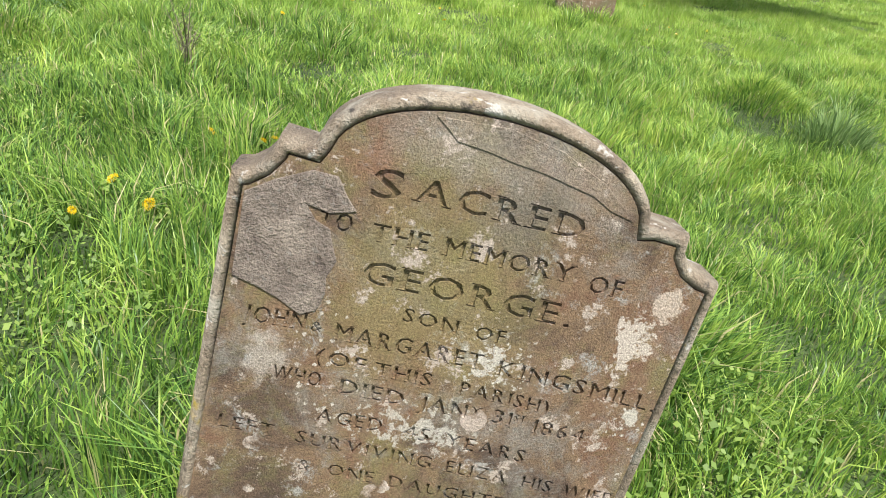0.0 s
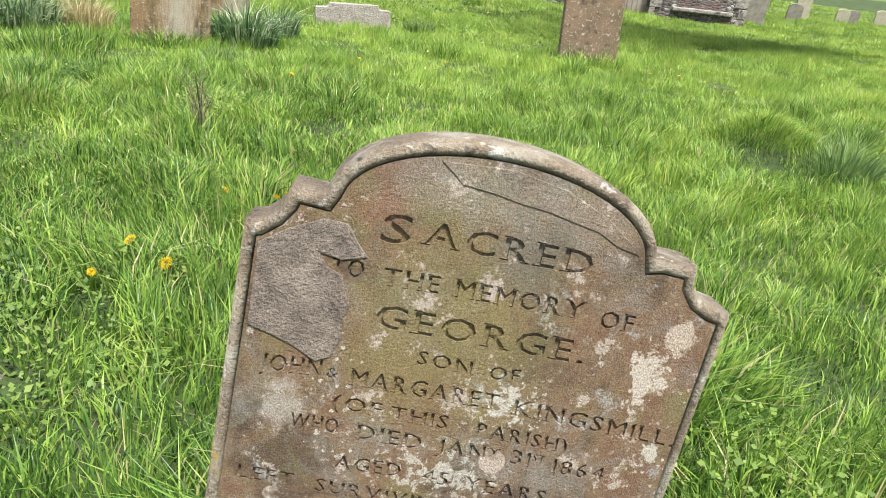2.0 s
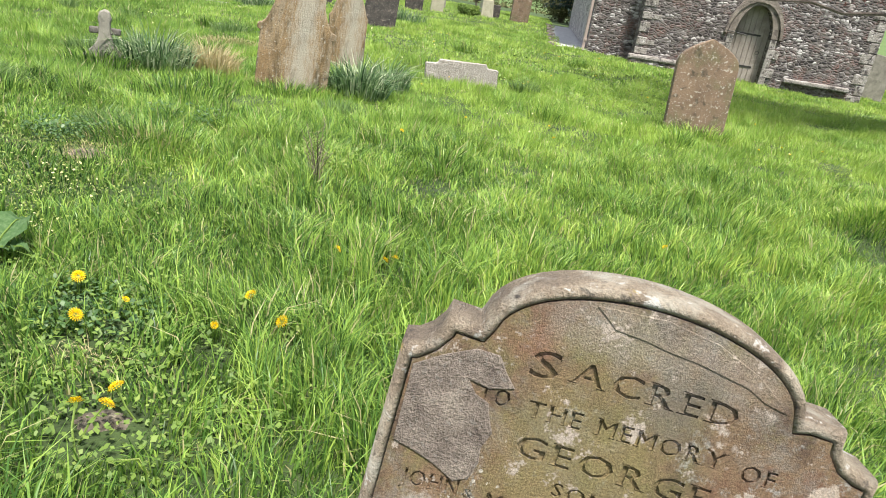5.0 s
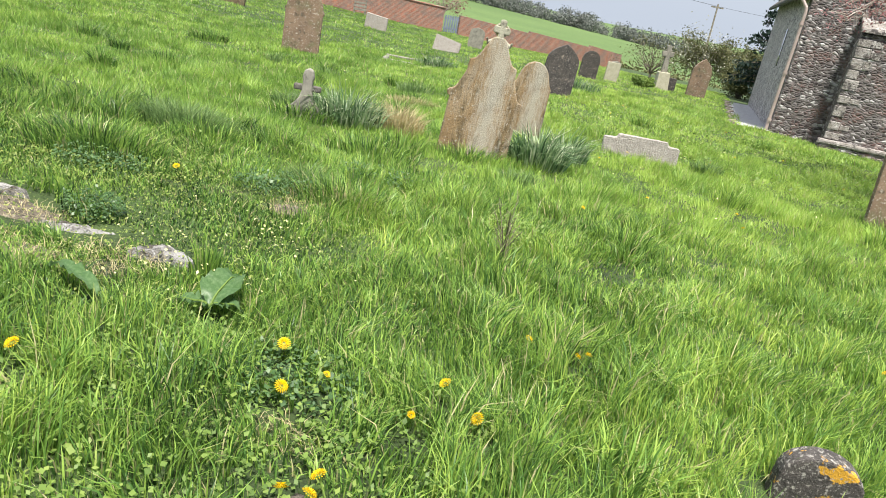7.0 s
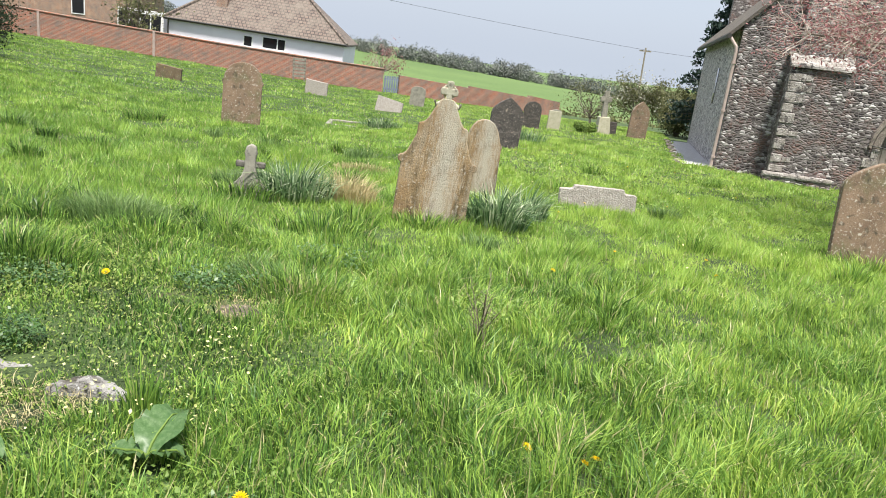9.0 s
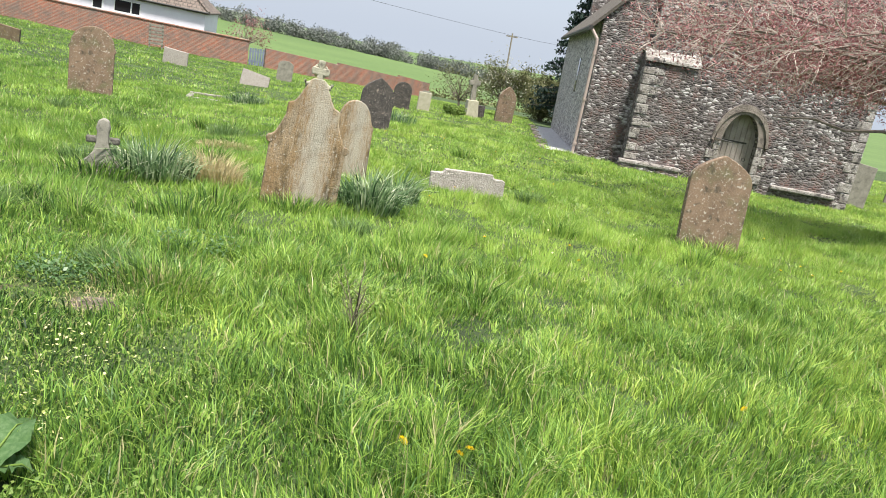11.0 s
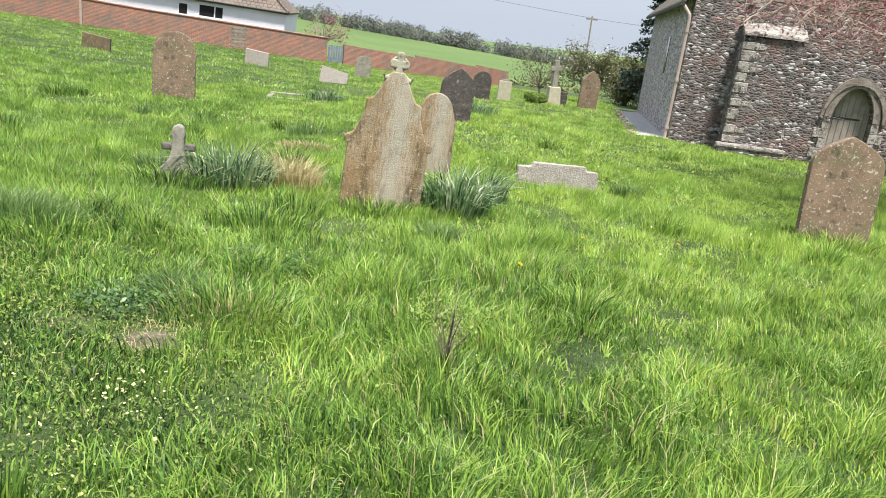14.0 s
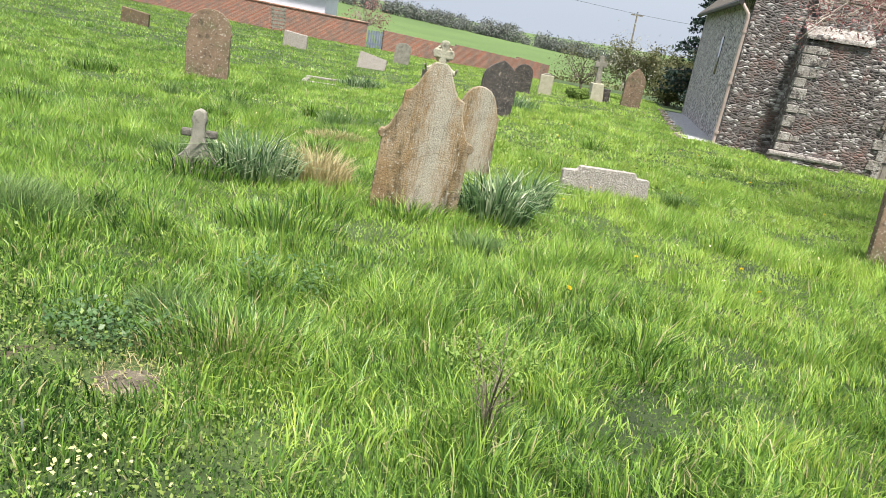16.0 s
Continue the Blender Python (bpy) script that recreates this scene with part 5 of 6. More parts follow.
def tree(name, x, y, label, category, limbs, leaf, size, per, spread, bark, seed, radius=0.16, trunk=1.6, level=2, droop=0.0, forks=3, wander=0.35):
    gen = np.random.default_rng(seed)
    g = thing(name, Matrix.Translation((x, y, gz(x, y) - 0.05)), label, category)
    s, tips = Shape(), []
    s.tube([(0, 0, 0), (0.03, 0, trunk * 0.5), (0, 0.04, trunk)], [radius * 1.25, radius, radius * 0.85], 9)
    for d, ln in limbs:
        branchy(s, (0, 0.02, trunk * 0.97), d, ln, radius * 0.6, level, tips, gen, droop, forks, wander)
    part("trunk", s, bark, g)
    co, q = leaf_cloud(tips, size, per, spread, gen)
    polys("crown", co, q, np.zeros((0, 3), int), leaf, g)
    return g


def build_plum():
    """Limbs that leave a trunk on the church side of the yard, arch over and end in fine pale twigs."""
    gen = np.random.default_rng(3)
    ox, oy = 15.8, 13.0
    g = thing("plum_tree", Matrix.Translation((ox, oy, gz(ox, oy) - 0.05)), "purple-leaved plum tree with arching pale twigs", "tree")
    base = gz(ox, oy)
    trunk = Shape().tube([(0, 0, -0.2), (0.05, 0.02, 0.9), (-0.05, 0, 1.8), (-0.2, 0.05, 2.5)], [0.26, 0.20, 0.17, 0.13], 10)
    twigs, tips = Shape(), []
    limbs = [((-6.2, -0.6), 2.55 - base, 0.5), ((-8.0, -0.9), 1.75 - base, 0.25)]
    for k in range(30):
        limbs.append(((-gen.uniform(4.5, 9.3), gen.uniform(-2.2, 3.0)), 0.0, gen.uniform(0.7, 1.7)))
    for k, ((ex, ey), ez, rise) in enumerate(limbs):
        if k > 1:
            # the crown reaches lower near the trunk than at its far end
            ez = 2.2 + 0.12 * max(0.0, -ex - 4.5) + gen.uniform(0, 1.5 if ex > -7.5 else 0.6) - base
        a, b = Vector((-0.1, 0.02, 1.7 + gen.uniform(-0.2, 0.7))), Vector((ex, ey, ez))
        pts = []
        for t in np.linspace(0, 1, 12):
            q_ = a.lerp(b, t)
            q_.z += rise * (0.8 if ex > -7.5 else 0.5) * math.sin(math.pi * t ** 0.8)
            pts.append(q_ + Vector(gen.normal(0, 0.06 * t, 3)))
        trunk.tube(pts, list(np.linspace(0.075, 0.014, 12)), 6)
        if k == 1:
            continue
        for j in range(44):
            i = int(gen.integers(3, 12))
            p0 = pts[i]
            d = Vector((gen.normal(-0.75, 0.5), gen.normal(0, 0.6), gen.normal(0.1, 0.42))).normalized()
            ln = gen.uniform(0.5, 1.5)
            tw = [p0]
            for q in range(5):
                d = (d + Vector(gen.normal(0, 0.16, 3)) + Vector((0, 0, -0.05))).normalized()
                nx = tw[-1] + d * ln / 5
                if nx.z + base < 1.95 + 0.13 * max(0.0, -nx.x - 6.0):
                    nx.z = tw[-1].z + 0.02
                tw.append(nx)
            twigs.tube(tw, [0.011, 0.009, 0.008, 0.006, 0.005, 0.003], 4)
            if gen.uniform() < 0.62:
                tips += [tuple(q) for q in tw[2:]]
            for q in range(2):
                c = tw[int(gen.integers(2, 5))]
                e = c + Vector((gen.normal(-0.2, 0.2), gen.normal(0, 0.2), gen.normal(0.03, 0.16)))
                twigs.tube([c, c.lerp(e, 0.5) + Vector((0, 0, 0.03)), e], [0.006, 0.005, 0.003], 3)
                tips.append(tuple(e))
    part("trunk", trunk, M_BARK, g, "dark bark of trunk and limbs")
    part("twig_net", twigs, M_TWIG, g, "pale bare twigs")
    co, q = leaf_cloud(tips, 0.030, 8, 0.09, gen)
    polys("crown", co, q, np.zeros((0, 3), int), M_PLUM, g)


build_plum()
blossom_bush = tree("blossom_bush", 12.0, 42.0, "bare twiggy bush with cream blossom", "bush", [((math.cos(a) * 0.7, math.sin(a) * 0.7, 1.3), 1.7) for a in np.linspace(0, 6, 9)], M_HEDGE, 0.07, 6, 0.15, M_BARK, 5, 0.07, 0.7, 2, 0.0, 4)
blossom_gen = np.random.default_rng(6)
bv = blossom_gen.normal(0, 1, (420, 3)) * np.array([0.75, 0.75, 0.62]) + np.array([0, 0, 2.1])
bco, bq = leaf_cloud(bv, 0.06, 2, 0.05, blossom_gen)
polys("blossom", bco, bq, np.zeros((0, 3), int), M_BLOSSOM, blossom_bush)
tree("bare_shrub", 10.2, 44.5, "nearly leafless brown twiggy shrub", "bush", [((math.cos(a), math.sin(a), 1.4), 1.5) for a in np.linspace(0, 6, 9)], M_HEDGE, 0.06, 2, 0.2, M_BARK, 6, 0.07, 0.5, 2, 0.0, 4)
tree("garden_shrub", -20.3, 55.5, "tall half-bare garden shrub behind the wall", "bush", [((math.cos(a) * 0.5, math.sin(a) * 0.5, 1.6), 2.6) for a in np.linspace(0, 6, 8)], M_HEDGE, 0.12, 4, 0.25, M_BARK, 8, 0.1, 0.9, 2, 0.0, 3)
tree("wall_shrub", -2.6, 52.2, "small twiggy shrub over the wall", "bush", [((math.cos(a), math.sin(a), 1.2), 1.3) for a in np.linspace(0, 6, 7)], M_PLUM, 0.06, 3, 0.16, M_TWIG, 9, 0.06, 1.2, 2, 0.0, 3)


def bush_mass(name, x, y, rx, ry, rz, label, category, material, count, size, seed, lift=0.0):
    """A dense shrub: a short stem and a lumpy crown of many small leaves with gaps."""
    gen = np.random.default_rng(seed)
    g = thing(name, Matrix.Translation((x, y, gz(x, y))), label, category)
    s = Shape()
    for k in range(7):
        a = k * 0.9
        s.tube([(0, 0, -0.1), (0.2 * rx * math.cos(a), 0.2 * ry * math.sin(a), rz * 0.7), (0.5 * rx * math.cos(a), 0.5 * ry * math.sin(a), rz * 1.4)], [0.12, 0.07, 0.03], 5)
    part("trunk", s, M_BARK, g)
    v = gen.normal(0, 1, (count // 12, 3))
    v /= np.linalg.norm(v, axis=1, keepdims=True)
    rr = gen.uniform(0.55, 1.0, (len(v), 1)) * (0.85 + 0.25 * np.sin(v[:, :1] * 5 + seed) * np.cos(v[:, 1:2] * 4))
    c = v * rr * np.array([rx, ry, rz]) + np.array([0, 0, rz + lift])
    c = c[c[:, 2] > 0.05]
    co, q = leaf_cloud(c, size, 12, min(rx, rz) * 0.11, gen)
    co[:, 2] = np.maximum(co[:, 2], 0.02)
    polys("crown", co, q, np.zeros((0, 3), int), material, g)
    return g


bush_mass("yew_tree", -15.6, 21.5, 3.4, 2.4, 2.6, "dark dense yew tree at the churchyard edge", "tree", M_YEW, 60000, 0.06, 11, -1.6)
bush_mass("yew_tree", -12.5, 15.5, 2.3, 1.9, 2.3, "dark dense yew tree at the churchyard edge", "tree", M_YEW, 45000, 0.05, 19, -1.5)
bush_mass("yew_tree", -17.4, 28.0, 3.4, 2.6, 2.8, "dark dense yew tree at the churchyard edge", "tree", M_YEW, 50000, 0.065, 12, -1.7)
bush_mass("yew_tree", -21.6, 36.0, 3.3, 2.6, 2.9, "dark yew tree beside the brick wall", "tree", M_YEW, 40000, 0.08, 13, -1.8)
bush_mass("yew_tree", -28.5, 42.0, 3.2, 3.0, 3.6, "dark yew tree beside the brick wall", "tree", M_YEW, 20000, 0.12, 14, -1.5)
bush_mass("hedge_bush", 17.4, 50.0, 1.7, 3.0, 1.6, "brownish green hedge bush behind the church", "bush", M_HEDGE, 16000, 0.09, 15)
bush_mass("hedge_bush", 20.5, 52.5, 2.4, 3.0, 2.0, "brownish green hedge bush behind the church", "bush", M_HEDGE, 14000, 0.1, 16)
bush_mass("low_shrub", 7.4, 33.2, 0.6, 0.5, 0.22, "low dark green shrub among the graves", "bush", M_WEED, 5000, 0.05, 17)


def fir(x, y, height, seed):
    gen = np.random.default_rng(seed)
    g = thing("fir_tree", Matrix.Translation((x, y, gz(x, y))), "tall dark fir tree behind the church", "tree")
    s, c = Shape(), []
    s.tube([(0, 0, 0), (0, 0, height)], [0.3, 0.03], 8)
    for k in range(150):
        z = gen.uniform(1.2, height)
        a, ln = gen.uniform(0, 6.28), (height - z) * 0.33 + 0.35
        e = Vector((math.cos(a) * ln, math.sin(a) * ln, z - 0.12 * ln + gen.normal(0, 0.1)))
        s.tube([(0, 0, z), e], [0.035, 0.01], 3)
        for t in np.linspace(0.25, 1, 8):
            c.append((e.x * t, e.y * t, z + (e.z - z) * t - 0.06))
    part("trunk", s, M_BARK, g)
    co, q = leaf_cloud(c, 0.13, 18, 0.13, gen, 0.6)
    polys("crown", co, q, np.zeros((0, 3), int), M_FIR, g)


fir(17.6, 43.5, 10.5, 21)
fir(19.9, 46.0, 9.0, 22)

# far wood along the top of the field, haze painted into its leaves
gen = np.random.default_rng(31)
cs = []
for k in range(260):
    x = gen.uniform(-150, 125)
    y = 306 + gen.uniform(-6, 12)
    r = gen.uniform(1.4, 3.8)
    n_ = int(46 * r / 2.6)
    v = gen.normal(0, 1, (n_, 3))
    v /= np.linalg.norm(v, axis=1, keepdims=True)
    cs.append(v * gen.uniform(0.5, 1, (n_, 1)) * np.array([r * 1.2, r, r]) + np.array([x, y, gz(x, y) + r * 0.85]))
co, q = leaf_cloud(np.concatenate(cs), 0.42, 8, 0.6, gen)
tagged(polys("far_wood", co, q, np.zeros((0, 3), int), M_WOOD_FAR), "line of far trees with haze put into their grey-green colour", "trees", kind="stuff")
cs = []
for k in range(70):
    t = gen.uniform(0, 1)
    x, y = 2 + 75 * t, 92 + 50 * t
    v = gen.normal(0, 1, (14, 3)) * np.array([1.2, 0.6, 0.45])
    cs.append(v + np.array([x, y, gz(x, y) + 0.5]))
co, q = leaf_cloud(np.concatenate(cs), 0.3, 5, 0.3, gen)
tagged(polys("field_hedge", co, q, np.zeros((0, 3), int), M_HEDGE), "low hedge line along the field", "hedge", kind="stuff")

# utility pole and its wires
pole = thing("utility_pole", Matrix.Translation((26.1, 90, 0)), "wooden utility pole with a short crossarm", "pole")
part("post", Shape().tube([(0.12, 0, gz(26, 90) - 0.5), (0, 0, 4.2)], [0.12, 0.09], 8), M_TIMBER, pole)
part("crossarm", Shape().box(-0.7, -0.06, 3.75, 0.7, 0.06, 3.9), M_TIMBER, pole)
for k, (xe, ye, ze) in enumerate(((-62.0, 66.0, 12.0), (60.0, 80.0, 6.5))):
    w = [(26.1 + (xe - 26.1) * t, 90 + (ye - 90) * t, 3.95 + (ze - 3.95) * t - 4 * 1.1 * t * (1 - t)) for t in np.linspace(0, 1, 25)]
    tagged(part("overhead_wire", Shape().tube(w, 0.02, 4), M_IRON), "thin dark overhead wire from the pole", "wire")


# ---- clumps, weeds and flowers ----
def clump(name, x, y, r, count, h, w, material, label, category="grass clump", lean=(0.1, 0.85), sx=1.0):
    a, rr = rng.uniform(0, 6.283, count), r * np.sqrt(rng.uniform(0, 1, count))
    bx, by = x + rr * np.cos(a) * sx, y + rr * np.sin(a) * 0.7
    hh = h * (1.15 - 0.5 * rr / r) * rng.uniform(0.6, 1.2, count)
    ob = blades(name, bx, by, hh, w * rng.uniform(0.7, 1.3, count), rng.uniform(*lean, count), material, a, 0.6)
    return tagged(ob, label, category, kind="stuff")


clump("daffodil_clump", -1.22, 10.15, 0.42, 620, 0.52, 0.019, M_GRASS_BLUE, "blue-green daffodil leaves beside the small cross", lean=(0.1, 1.15), sx=1.1)
clump("dry_grass_clump", -0.62, 10.4, 0.36, 620, 0.44, 0.012, M_DRY, "straw-coloured dead grass clump")
clump("daffodil_clump", 1.22, 9.95, 0.34, 480, 0.54, 0.021, M_GRASS_BLUE, "blue-green daffodil leaves beside the brown gravestone", lean=(0.1, 1.15))
clump("daffodil_clump", 1.65, 10.7, 0.28, 330, 0.52, 0.021, M_GRASS_BLUE, "blue-green daffodil leaves beside the brown gravestone", lean=(0.1, 1.15))
clump("daffodil_clump", 3.2, 24.0, 0.6, 500, 0.4, 0.02, M_GRASS_BLUE, "blue-green leaves before the dark gravestones", sx=1.6)
clump("daffodil_clump", -0.95, 24.2, 0.5, 400, 0.35, 0.02, M_GRASS_BLUE, "blue-green leaves beside the kerbed grave", sx=1.3)
clump("tussock", -2.2, 7.5, 0.48, 1900, 0.26, 0.0065, M_TUFT, "blue-green grass tussock")
clump("tussock", -2.2, 5.95, 0.48, 1700, 0.25, 0.007, M_GRASS, "dense green grass tussock")
clump("tussock", -0.45, 5.85, 0.36, 420, 0.15, 0.0042, M_DRY, "yellowing fine grass tussock on a low mound")
clump("tussock", -0.4, 5.9, 0.42, 1100, 0.22, 0.007, M_GRASS, "fine grass tussock on a low mound")
clump("tussock", 5.4, 6.0, 0.48, 2600, 0.15, 0.007, M_GRASS, "mossy grass tussock on a mound")
clump("tussock", 5.65, 5.25, 0.34, 420, 0.34, 0.010, M_TUFT, "long strappy leaves beside the mound")
clump("tussock", -0.66, 13.5, 0.38, 900, 0.13, 0.010, M_DRY, "yellowed mossy tussock", sx=1.2)
clump("tussock", -0.6, 13.8, 0.5, 700, 0.15, 0.011, M_GRASS, "grass round the yellowed tussock")
clump("tussock", -0.78, 4.22, 0.07, 130, 0.24, 0.008, M_GRASS, "upright bright grass tuft", lean=(0.05, 0.3))
clump("tussock", -4.6, 6.3, 0.8, 1500, 0.3, 0.010, M_GRASS, "long grass before the low headstone", sx=1.6)
clump("tussock", -0.6, 8.2, 0.35, 450, 0.26, 0.011, M_GRASS, "dark grass tussock", sx=1.4)
clump("tussock", 2.1, 2.6, 0.45, 900, 0.3, 0.010, M_GRASS, "long arching grass beside the headstone")
clump("tussock", 1.55, 2.4, 0.3, 500, 0.26, 0.008, M_TUFT, "long arching grass beside the headstone")
clump("tussock", 0.62, 1.95, 0.25, 350, 0.2, 0.008, M_GRASS, "grass at the foot of the headstone")
clump("tussock", 0.42, 9.62, 0.42, 500, 0.2, 0.010, M_GRASS, "grass at the foot of the brown gravestone", sx=1.2)
clump("tussock", 6.2, 10.5, 0.5, 500, 0.22, 0.010, M_GRASS, "grass at the foot of the leaning gravestone", sx=1.2)
clump("tussock", -1.95, 10.2, 0.2, 260, 0.36, 0.010, M_TUFT, "dark leaves behind the small cross")
clump("tussock", -1.72, 9.8, 0.35, 500, 0.24, 0.010, M_GRASS, "grass round the small cross", sx=1.2)
for k in range(46):
    x, y = rng.uniform(-6, 7), rng.uniform(3.2, 17)
    if -3.6 < x < -0.6 and y < 5.5:
        continue
    clump("tussock", x, y, rng.uniform(0.15, 0.35), int(rng.uniform(140, 320)), rng.uniform(0.16, 0.3), 0.009, M_TUFT if k % 5 == 0 else M_GRASS, "tuft of longer grass in the turf")


def weed_patch(x, y, rx, ry, count, size, material, label, height=0.09):
    """Low broad leaves, each a small folded kite, over a patch of turf."""
    a, rr = rng.uniform(0, 6.283, count), np.sqrt(rng.uniform(0, 1, count))
    px, py = x + rx * rr * np.cos(a), y + ry * rr * np.sin(a)
    pz = ground_z(px, py) + rng.uniform(0.01, height, count)
    t, s = rng.uniform(0, 6.283, count), size * rng.uniform(0.5, 1.4, count)
    tilt = rng.normal(0, 0.45, count)
    d = np.stack([np.cos(t), np.sin(t), tilt], -1)
    e = np.stack([-np.sin(t), np.cos(t), rng.normal(0, 0.35, count)], -1)
    c = np.stack([px, py, pz], -1)
    s = s[:, None]
    co = np.stack([c - d * s * 0.5, c + e * s * 0.42, c + d * s * 0.6, c - e * s * 0.42], 1).reshape(-1, 3)
    ob = polys("ground_weeds", co, np.arange(count * 4).reshape(-1, 4), np.zeros((0, 3), int), material)
    return tagged(ob, label, "weeds", kind="stuff")


weed_patch(-1.5, 4.7, 1.7, 1.2, 9000, 0.012, M_CHICK, "low creeping weeds round the sunken slab", 0.06)
weed_patch(-0.25, 3.2, 0.9, 0.7, 3500, 0.018, M_WEED, "low broad-leaved weeds among dandelions")
weed_patch(-2.6, 5.9, 1.3, 0.9, 6000, 0.016, M_CHICK, "low creeping weeds beside the bare earth", 0.07)
weed_patch(-1.6, 4.78, 0.17, 0.13, 700, 0.016, M_DOCK, "dark leafy weed beside the sunken slab", 0.13)
weed_patch(-1.95, 5.55, 0.3, 0.2, 800, 0.018, M_DOCK, "dark leafy weeds behind the dandelion", 0.12)
weed_patch(-0.9, 5.9, 0.3, 0.25, 700, 0.02, M_DOCK, "dark leafy weeds in the turf", 0.13)
weed_patch(-0.35, 6.9, 0.3, 0.25, 600, 0.022, M_DOCK, "dark leafy weeds in the turf", 0.16)
weed_patch(-0.2, 3.55, 0.3, 0.22, 700, 0.02, M_DOCK, "dark leafy weeds among dandelions", 0.08)
weed_patch(0.75, 6.2, 0.25, 0.2, 500, 0.018, M_WEED, "leafy weeds round the dry stalks", 0.22)
weed_patch(1.7, 2.2, 0.7, 0.6, 1500, 0.02, M_WEED, "leafy weeds beside the headstone", 0.2)
weed_patch(0.2, 6.5, 2.5, 2.0, 900, 0.017, M_WEED, "scattered broad weed leaves in the grass", 0.12)
weed_patch(5.0, 15.0, 4.0, 3.0, 2500, 0.045, M_WEED, "scattered broad weed leaves in the grass", 0.12)
weed_patch(-1.0, 4.5, 1.2, 0.8, 60, 0.013, M_CREAM, "tiny cream flowers in the turf", 0.13)
weed_patch(4.6, 11.5, 3.2, 3.4, 170, 0.022, M_CREAM, "tiny pale flowers scattered in the turf", 0.13)
weed_patch(0.2, 16.5, 6.0, 4.0, 160, 0.03, M_CREAM, "tiny pale flowers scattered in the turf", 0.12)
weed_patch(-0.63, 4.91, 0.18, 0.12, 45, 0.015, M_CREAM, "cluster of small pale yellow flowers in the turf", 0.15)
weed_patch(-0.9, 4.15, 0.5, 0.4, 90, 0.013, M_CREAM, "small pale star flowers in the grass", 0.16)


def straw(x, y, rx, ry, count, label):
    """Dead blades lying flat over trampled ground."""
    a, rr = rng.uniform(0, 6.283, count), np.sqrt(rng.uniform(0, 1, count))
    ob = blades("dead_grass", x + rx * rr * np.cos(a), y + ry * rr * np.sin(a), rng.uniform(0.03, 0.09, count), rng.uniform(0.002, 0.004, count), rng.uniform(0.9, 1.3, count), M_DRY)
    return tagged(ob, label, "dead grass", kind="stuff")


straw(-1.25, 4.2, 0.28, 0.22, 420, "flattened straw-coloured grass round the rock")
straw(-1.9, 4.1, 0.4, 0.25, 500, "flattened dead grass on trampled ground")
straw(-2.0, 4.62, 0.35, 0.14, 260, "dead stalks lying in the sunken slab")
straw(-2.95, 5.25, 0.5, 0.3, 500, "dead stalks over bare earth")
straw(-0.15, 3.2, 0.14, 0.1, 120, "dead grass among dandelions")
straw(-0.62, 5.5, 0.3, 0.2, 300, "yellowed dead grass beside the tussock")
straw(-2.8, 6.45, 0.45, 0.2, 400, "pale dead grass strip in the turf")
straw(0.6, 5.75, 0.14, 0.12, 120, "dead grass round the dry stalks")


def dandelion_head():
    s = Shape()
    for ring, (n_, r0, r1, z0, z1) in enumerate(((18, 0.006, 0.021, 0.0, 0.004), (15, 0.004, 0.017, 0.003, 0.009), (11, 0.002, 0.011, 0.006, 0.013))):
        for k in range(n_):
            a = 2 * math.pi * (k + 0.5 * ring) / n_
            b = 0.6 * math.pi / n_
            s.add([(r0 * math.cos(a), r0 * math.sin(a), z0), (r1 * 0.75 * math.cos(a - b), r1 * 0.75 * math.sin(a - b), z1 * 0.8 + 0.002), (r1 * math.cos(a), r1 * math.sin(a), z1), (r1 * 0.75 * math.cos(a + b), r1 * 0.75 * math.sin(a + b), z1 * 0.8 + 0.002)], [(0, 1, 2, 3)])
    return s


def build_dandelion():
    d = thing("dandelion", Matrix.Identity(4), "yellow dandelion flower on a short stem in the grass", "dandelion", "dandelions in the turf")
    part("stem", Shape().tube([(0, 0, -0.15), (0.008, 0.004, -0.05), (0, 0, 0.0)], [0.003, 0.0025, 0.0025], 5), M_WEED, d)
    part("flower_head", dandelion_head(), M_YELLOW, d, "bright yellow flower head")
    part("calyx", Shape().tube([(0, 0, -0.012), (0, 0, 0.001)], [0.003, 0.007], 7), M_WEED, d)
    return d


first = build_dandelion()
spots = DANDELIONS
for k, (x, y) in enumerate(spots):
    m = Matrix.Translation((x, y, gz(x, y) + 0.11)) @ pose(0, 0, 0, 34 + 9 * math.sin(k * 2.1), 12 * math.cos(k * 1.3), k * 47)
    m = m @ Matrix.Scale(1.2 if y > 4 else (0.8 if k in (2, 16) else 1.35), 4)
    if k == 0:
        first.matrix_world = m
    else:
        c = copy_thing(first, m)
        c.matrix_basis = m
for k in range(26):
    x, y = rng.uniform(2, 8), rng.uniform(9, 19)
    c = copy_thing(first, Matrix.Translation((x, y, gz(x, y) + 0.11)))
    c.matrix_basis = Matrix.Translation((x, y, gz(x, y) + 0.11)) @ Matrix.Scale(1.0, 4)


# dock plant with broad crinkled leaves
def dock_leaf(length, width, lift, curl):
    s = Shape()
    n_ = 16
    for i in range(n_ + 1):
        t = i / n_
        w = width * math.sin(math.pi * min(1, 0.08 + 0.92 * t) ** 0.85) * (1 + 0.1 * math.sin(9 * t))
        z = lift * math.sin(t * 1.9) - curl * t * t
        for u in (-1, -0.5, 0, 0.5, 1):
            s.v.append((u * w, t * length, z + 0.03 * abs(u) * width / 0.08 + 0.02 * math.sin(38 * t + 4 * u) * abs(u) * (0.5 + 0.5 * math.sin(13 * t + 2)) + 0.006 * math.sin(11 * t)))
    for i in range(n_):
        for j in range(4):
            a = i * 5 + j
            s.f.append((a, a + 1, a + 6, a + 5))
    return s


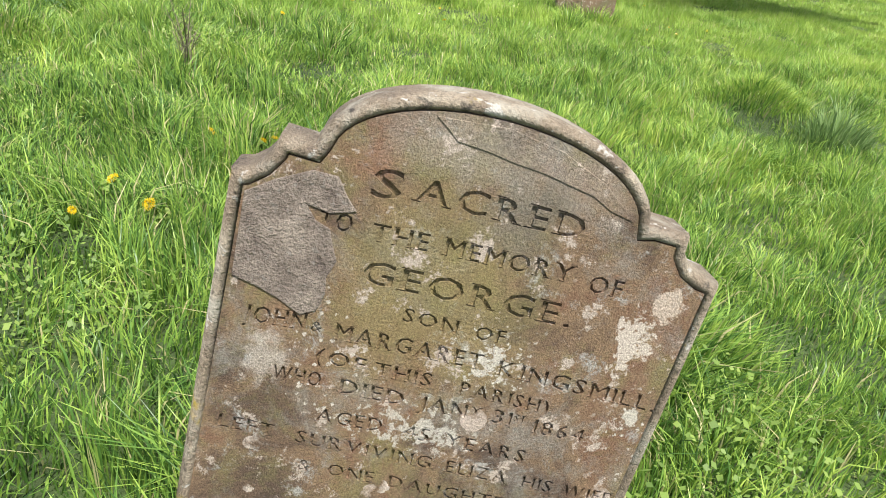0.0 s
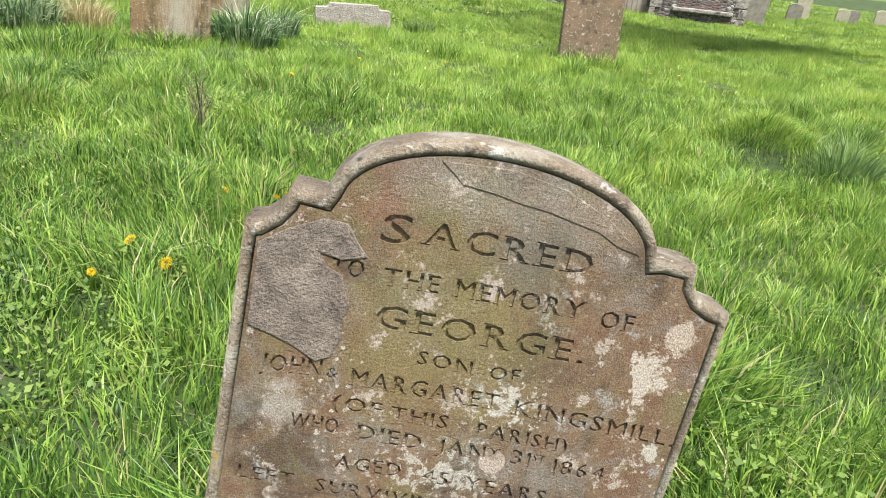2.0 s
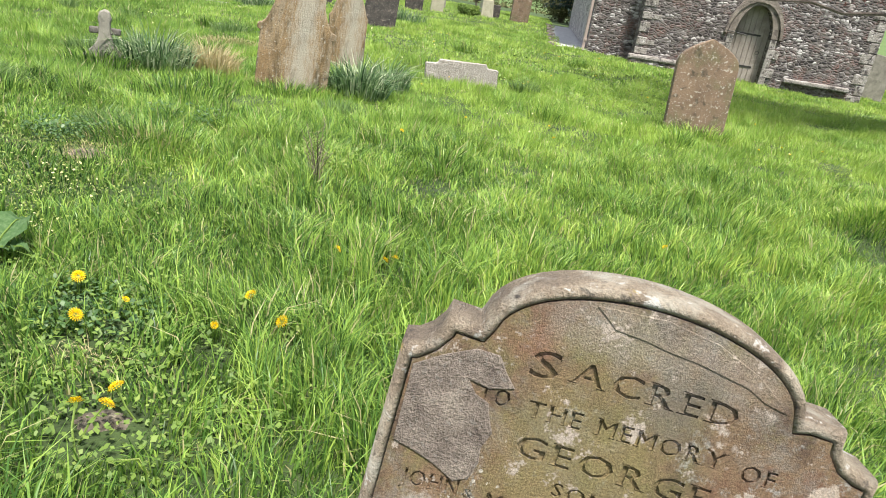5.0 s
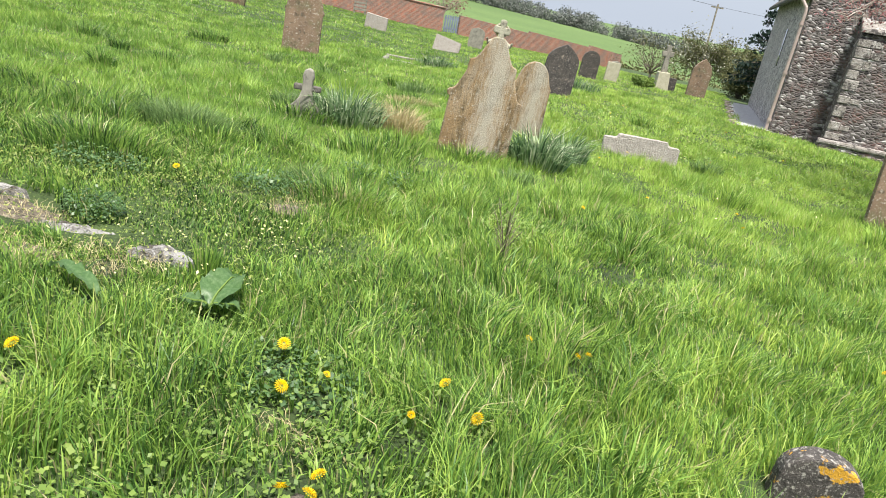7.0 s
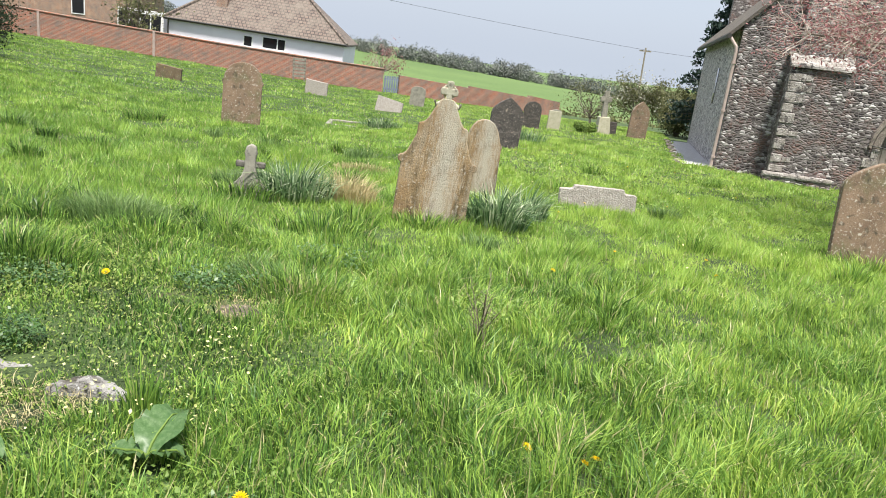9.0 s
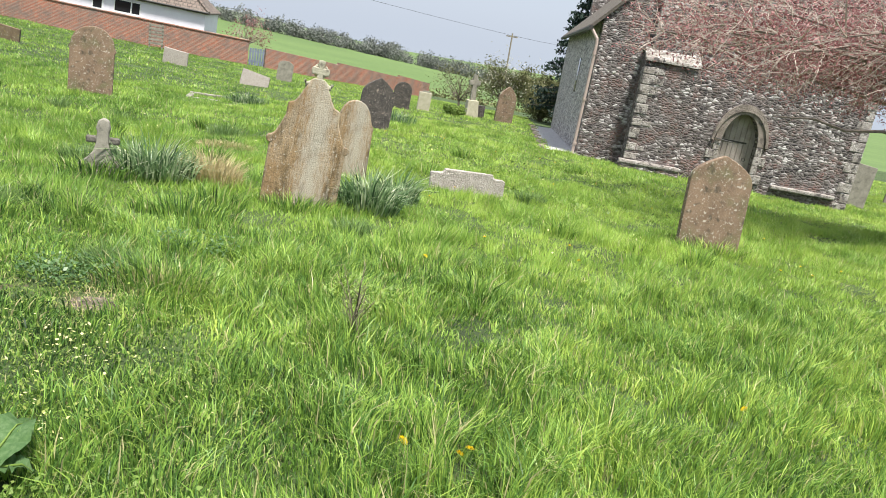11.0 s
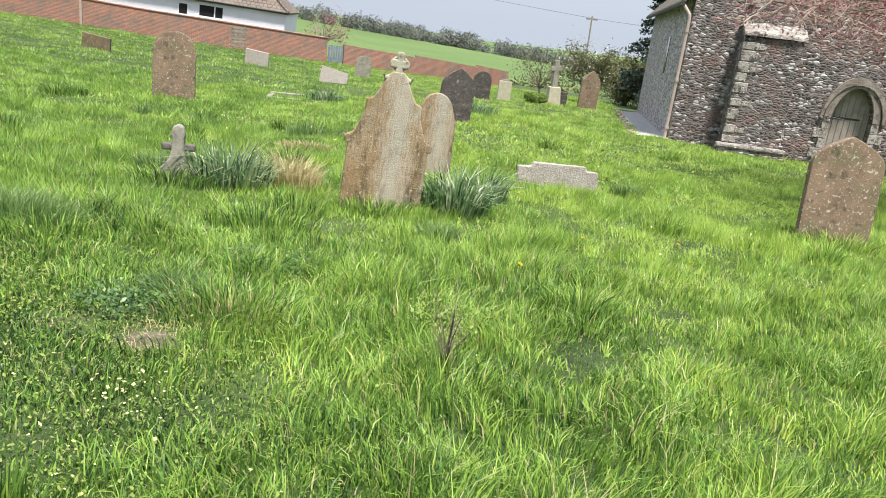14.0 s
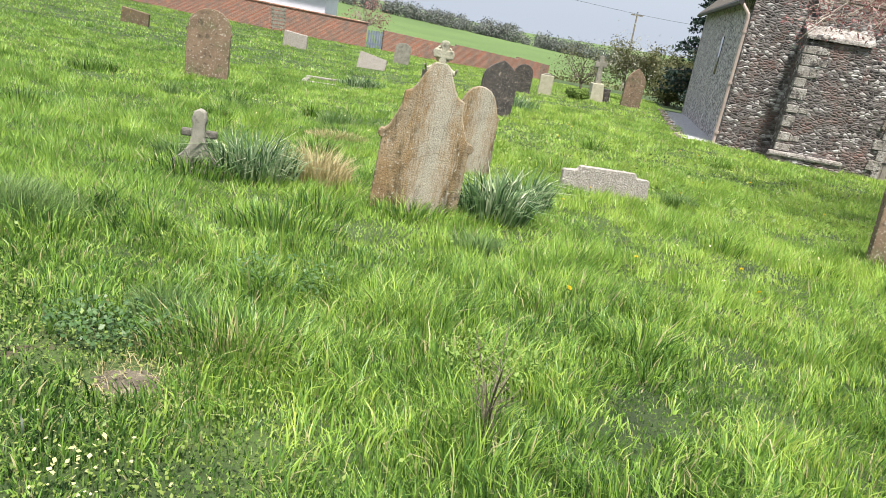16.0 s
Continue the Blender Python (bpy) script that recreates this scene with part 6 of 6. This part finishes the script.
dx_, dy_ = -0.63, 3.86
dock = thing("dock_plant", Matrix.Translation((dx_, dy_, gz(dx_, dy_) + 0.05)), "dock plant with broad crinkled green leaves", "plant")
for k, (az, ln, wd, lf) in enumerate(((-12, 0.24, 0.088, 0.11), (80, 0.18, 0.046, 0.04), (-75, 0.14, 0.045, 0.05))):
    lf_ = part("leaf", dock_leaf(ln, wd, lf, 0.08), M_DOCK, dock, smooth=True)
    lf_.matrix_local = pose(0, 0, 0.02, 0, 0, az)
    part("midrib", Shape().tube([(0, t * ln, lf * math.sin(t * 1.9) - 0.08 * t * t + 0.006 + 0.006 * math.sin(11 * t)) for t in np.linspace(0, 0.95, 8)], [0.005, 0.005, 0.004, 0.004, 0.003, 0.003, 0.002, 0.001], 5), M_WEED, lf_, "pale green midrib")
dk2 = thing("dock_plant", Matrix.Translation((-1.04, 3.74, gz(-1.04, 3.74) + 0.06)), "long narrow dock leaf bent over the grass", "plant")
for az, ln, wd, lf in ((57, 0.40, 0.034, 0.08),):
    part("leaf", dock_leaf(ln, wd, lf, 0.12), M_DOCK, dk2, smooth=True).matrix_local = pose(0, 0, 0.02, 0, 0, az)

# dead stalks of last year's weeds
for x, y, n_, h in ((0.66, 5.6, 14, 0.5), (1.46, 1.95, 5, 0.38)):
    g = thing("dead_stalks", Matrix.Translation((x, y, gz(x, y))), "cluster of dry grey-brown weed stalks", "plant")
    gen = np.random.default_rng(41 + n_)
    for k in range(n_):
        a, l_ = gen.uniform(0, 6.28), gen.uniform(0.15, 0.55)
        hh = h * gen.uniform(0.5, 1.1)
        s = Shape().tube([(gen.normal(0, 0.03), gen.normal(0, 0.03), -0.03), (l_ * 0.3 * math.cos(a) * hh, l_ * 0.3 * math.sin(a) * hh, hh * 0.55), (l_ * math.cos(a) * hh, l_ * math.sin(a) * hh, hh)], [0.004, 0.003, 0.0015], 4)
        for j in range(5):
            z = hh * (0.45 + 0.12 * j)
            b = gen.uniform(0, 6.28)
            p = Vector((l_ * math.cos(a) * z * 0.8, l_ * math.sin(a) * z * 0.8, z))
            s.tube([p, p + Vector((0.05 * math.cos(b), 0.05 * math.sin(b), 0.045))], [0.002, 0.001], 3)
        part("stalk", s, M_STEM, g)


# half-buried stone slabs and bare earth
def slab_stone(x, y, rx, ry, h, label, seed, material=M_SLAB):
    gen = np.random.default_rng(seed)
    s, ring = Shape(), 26
    prof = ((1.1, -0.06), (1.0, h * 0.6), (0.85, h), (0.4, h * 1.1))
    jit = gen.uniform(0.72, 1.12, ring) * (1 + 0.2 * np.sin(np.arange(ring) * 0.72 + seed))
    for k, z in prof:
        for i in range(ring):
            a = 2 * math.pi * i / ring
            s.v.append((rx * k * jit[i] * math.cos(a), ry * k * jit[i] * math.sin(a), z + gen.normal(0, 0.007)))
    for r in range(len(prof) - 1):
        for i in range(ring):
            s.f.append((r * ring + i, r * ring + (i + 1) % ring, (r + 1) * ring + (i + 1) % ring, (r + 1) * ring + i))
    s.f.append(tuple(range((len(prof) - 1) * ring, len(prof) * ring)))
    ob = part("half_buried_stone", s, material)
    ob.matrix_world = Matrix.Translation((x, y, gz(x, y) - 0.004))
    return tagged(ob, label, "stone", "half-buried stones")


slab_stone(-2.3, 4.80, 0.26, 0.10, 0.03, "pale half-buried grave slab edge", 51)
slab_stone(-1.6, 4.58, 0.19, 0.06, 0.02, "pale half-buried grave slab edge in the turf", 52)
slab_stone(-1.06, 4.38, 0.14, 0.065, 0.045, "rough pale half-buried rock in the grass", 53)
slab_stone(-2.3, 6.35, 0.2, 0.1, 0.01, "flat pale stone nearly covered by turf", 54)
slab_stone(-3.0, 7.6, 0.2, 0.1, 0.04, "small flat pale stone in the grass", 55)


def earth(x, y, rx, ry, seed, label):
    gen = np.random.default_rng(seed)
    n_ = 20
    s = Shape()
    s.v.append((x, y, gz(x, y) + 0.02))
    for ring in (0.5, 1.0):
        for i in range(n_):
            a = 2 * math.pi * i / n_
            k = ring * gen.uniform(0.8, 1.2)
            px, py = x + rx * k * math.cos(a), y + ry * k * math.sin(a)
            s.v.append((px, py, gz(px, py) + (0.016 if ring < 1 else -0.01)))
    for i in range(n_):
        j = (i + 1) % n_
        s.f += [(0, 1 + i, 1 + j), (1 + i, 1 + n_ + i, 1 + n_ + j, 1 + j)]
    tagged(part("bare_earth", s, M_EARTH, smooth=True), label, "earth", kind="structure")


earth(-2.95, 5.2, 0.5, 0.28, 61, "bare brown earth with dead stalks")
earth(-1.97, 4.65, 0.36, 0.15, 62, "dark bare earth in the sunken slab")
earth(-1.6, 4.15, 0.22, 0.12, 63, "bare trampled earth patch")
earth(-0.72, 5.5, 0.16, 0.1, 64, "small bare earth scrape beside the tussock")
earth(0.0, 2.9, 0.1, 0.07, 65, "small bare earth scrape among dandelions")
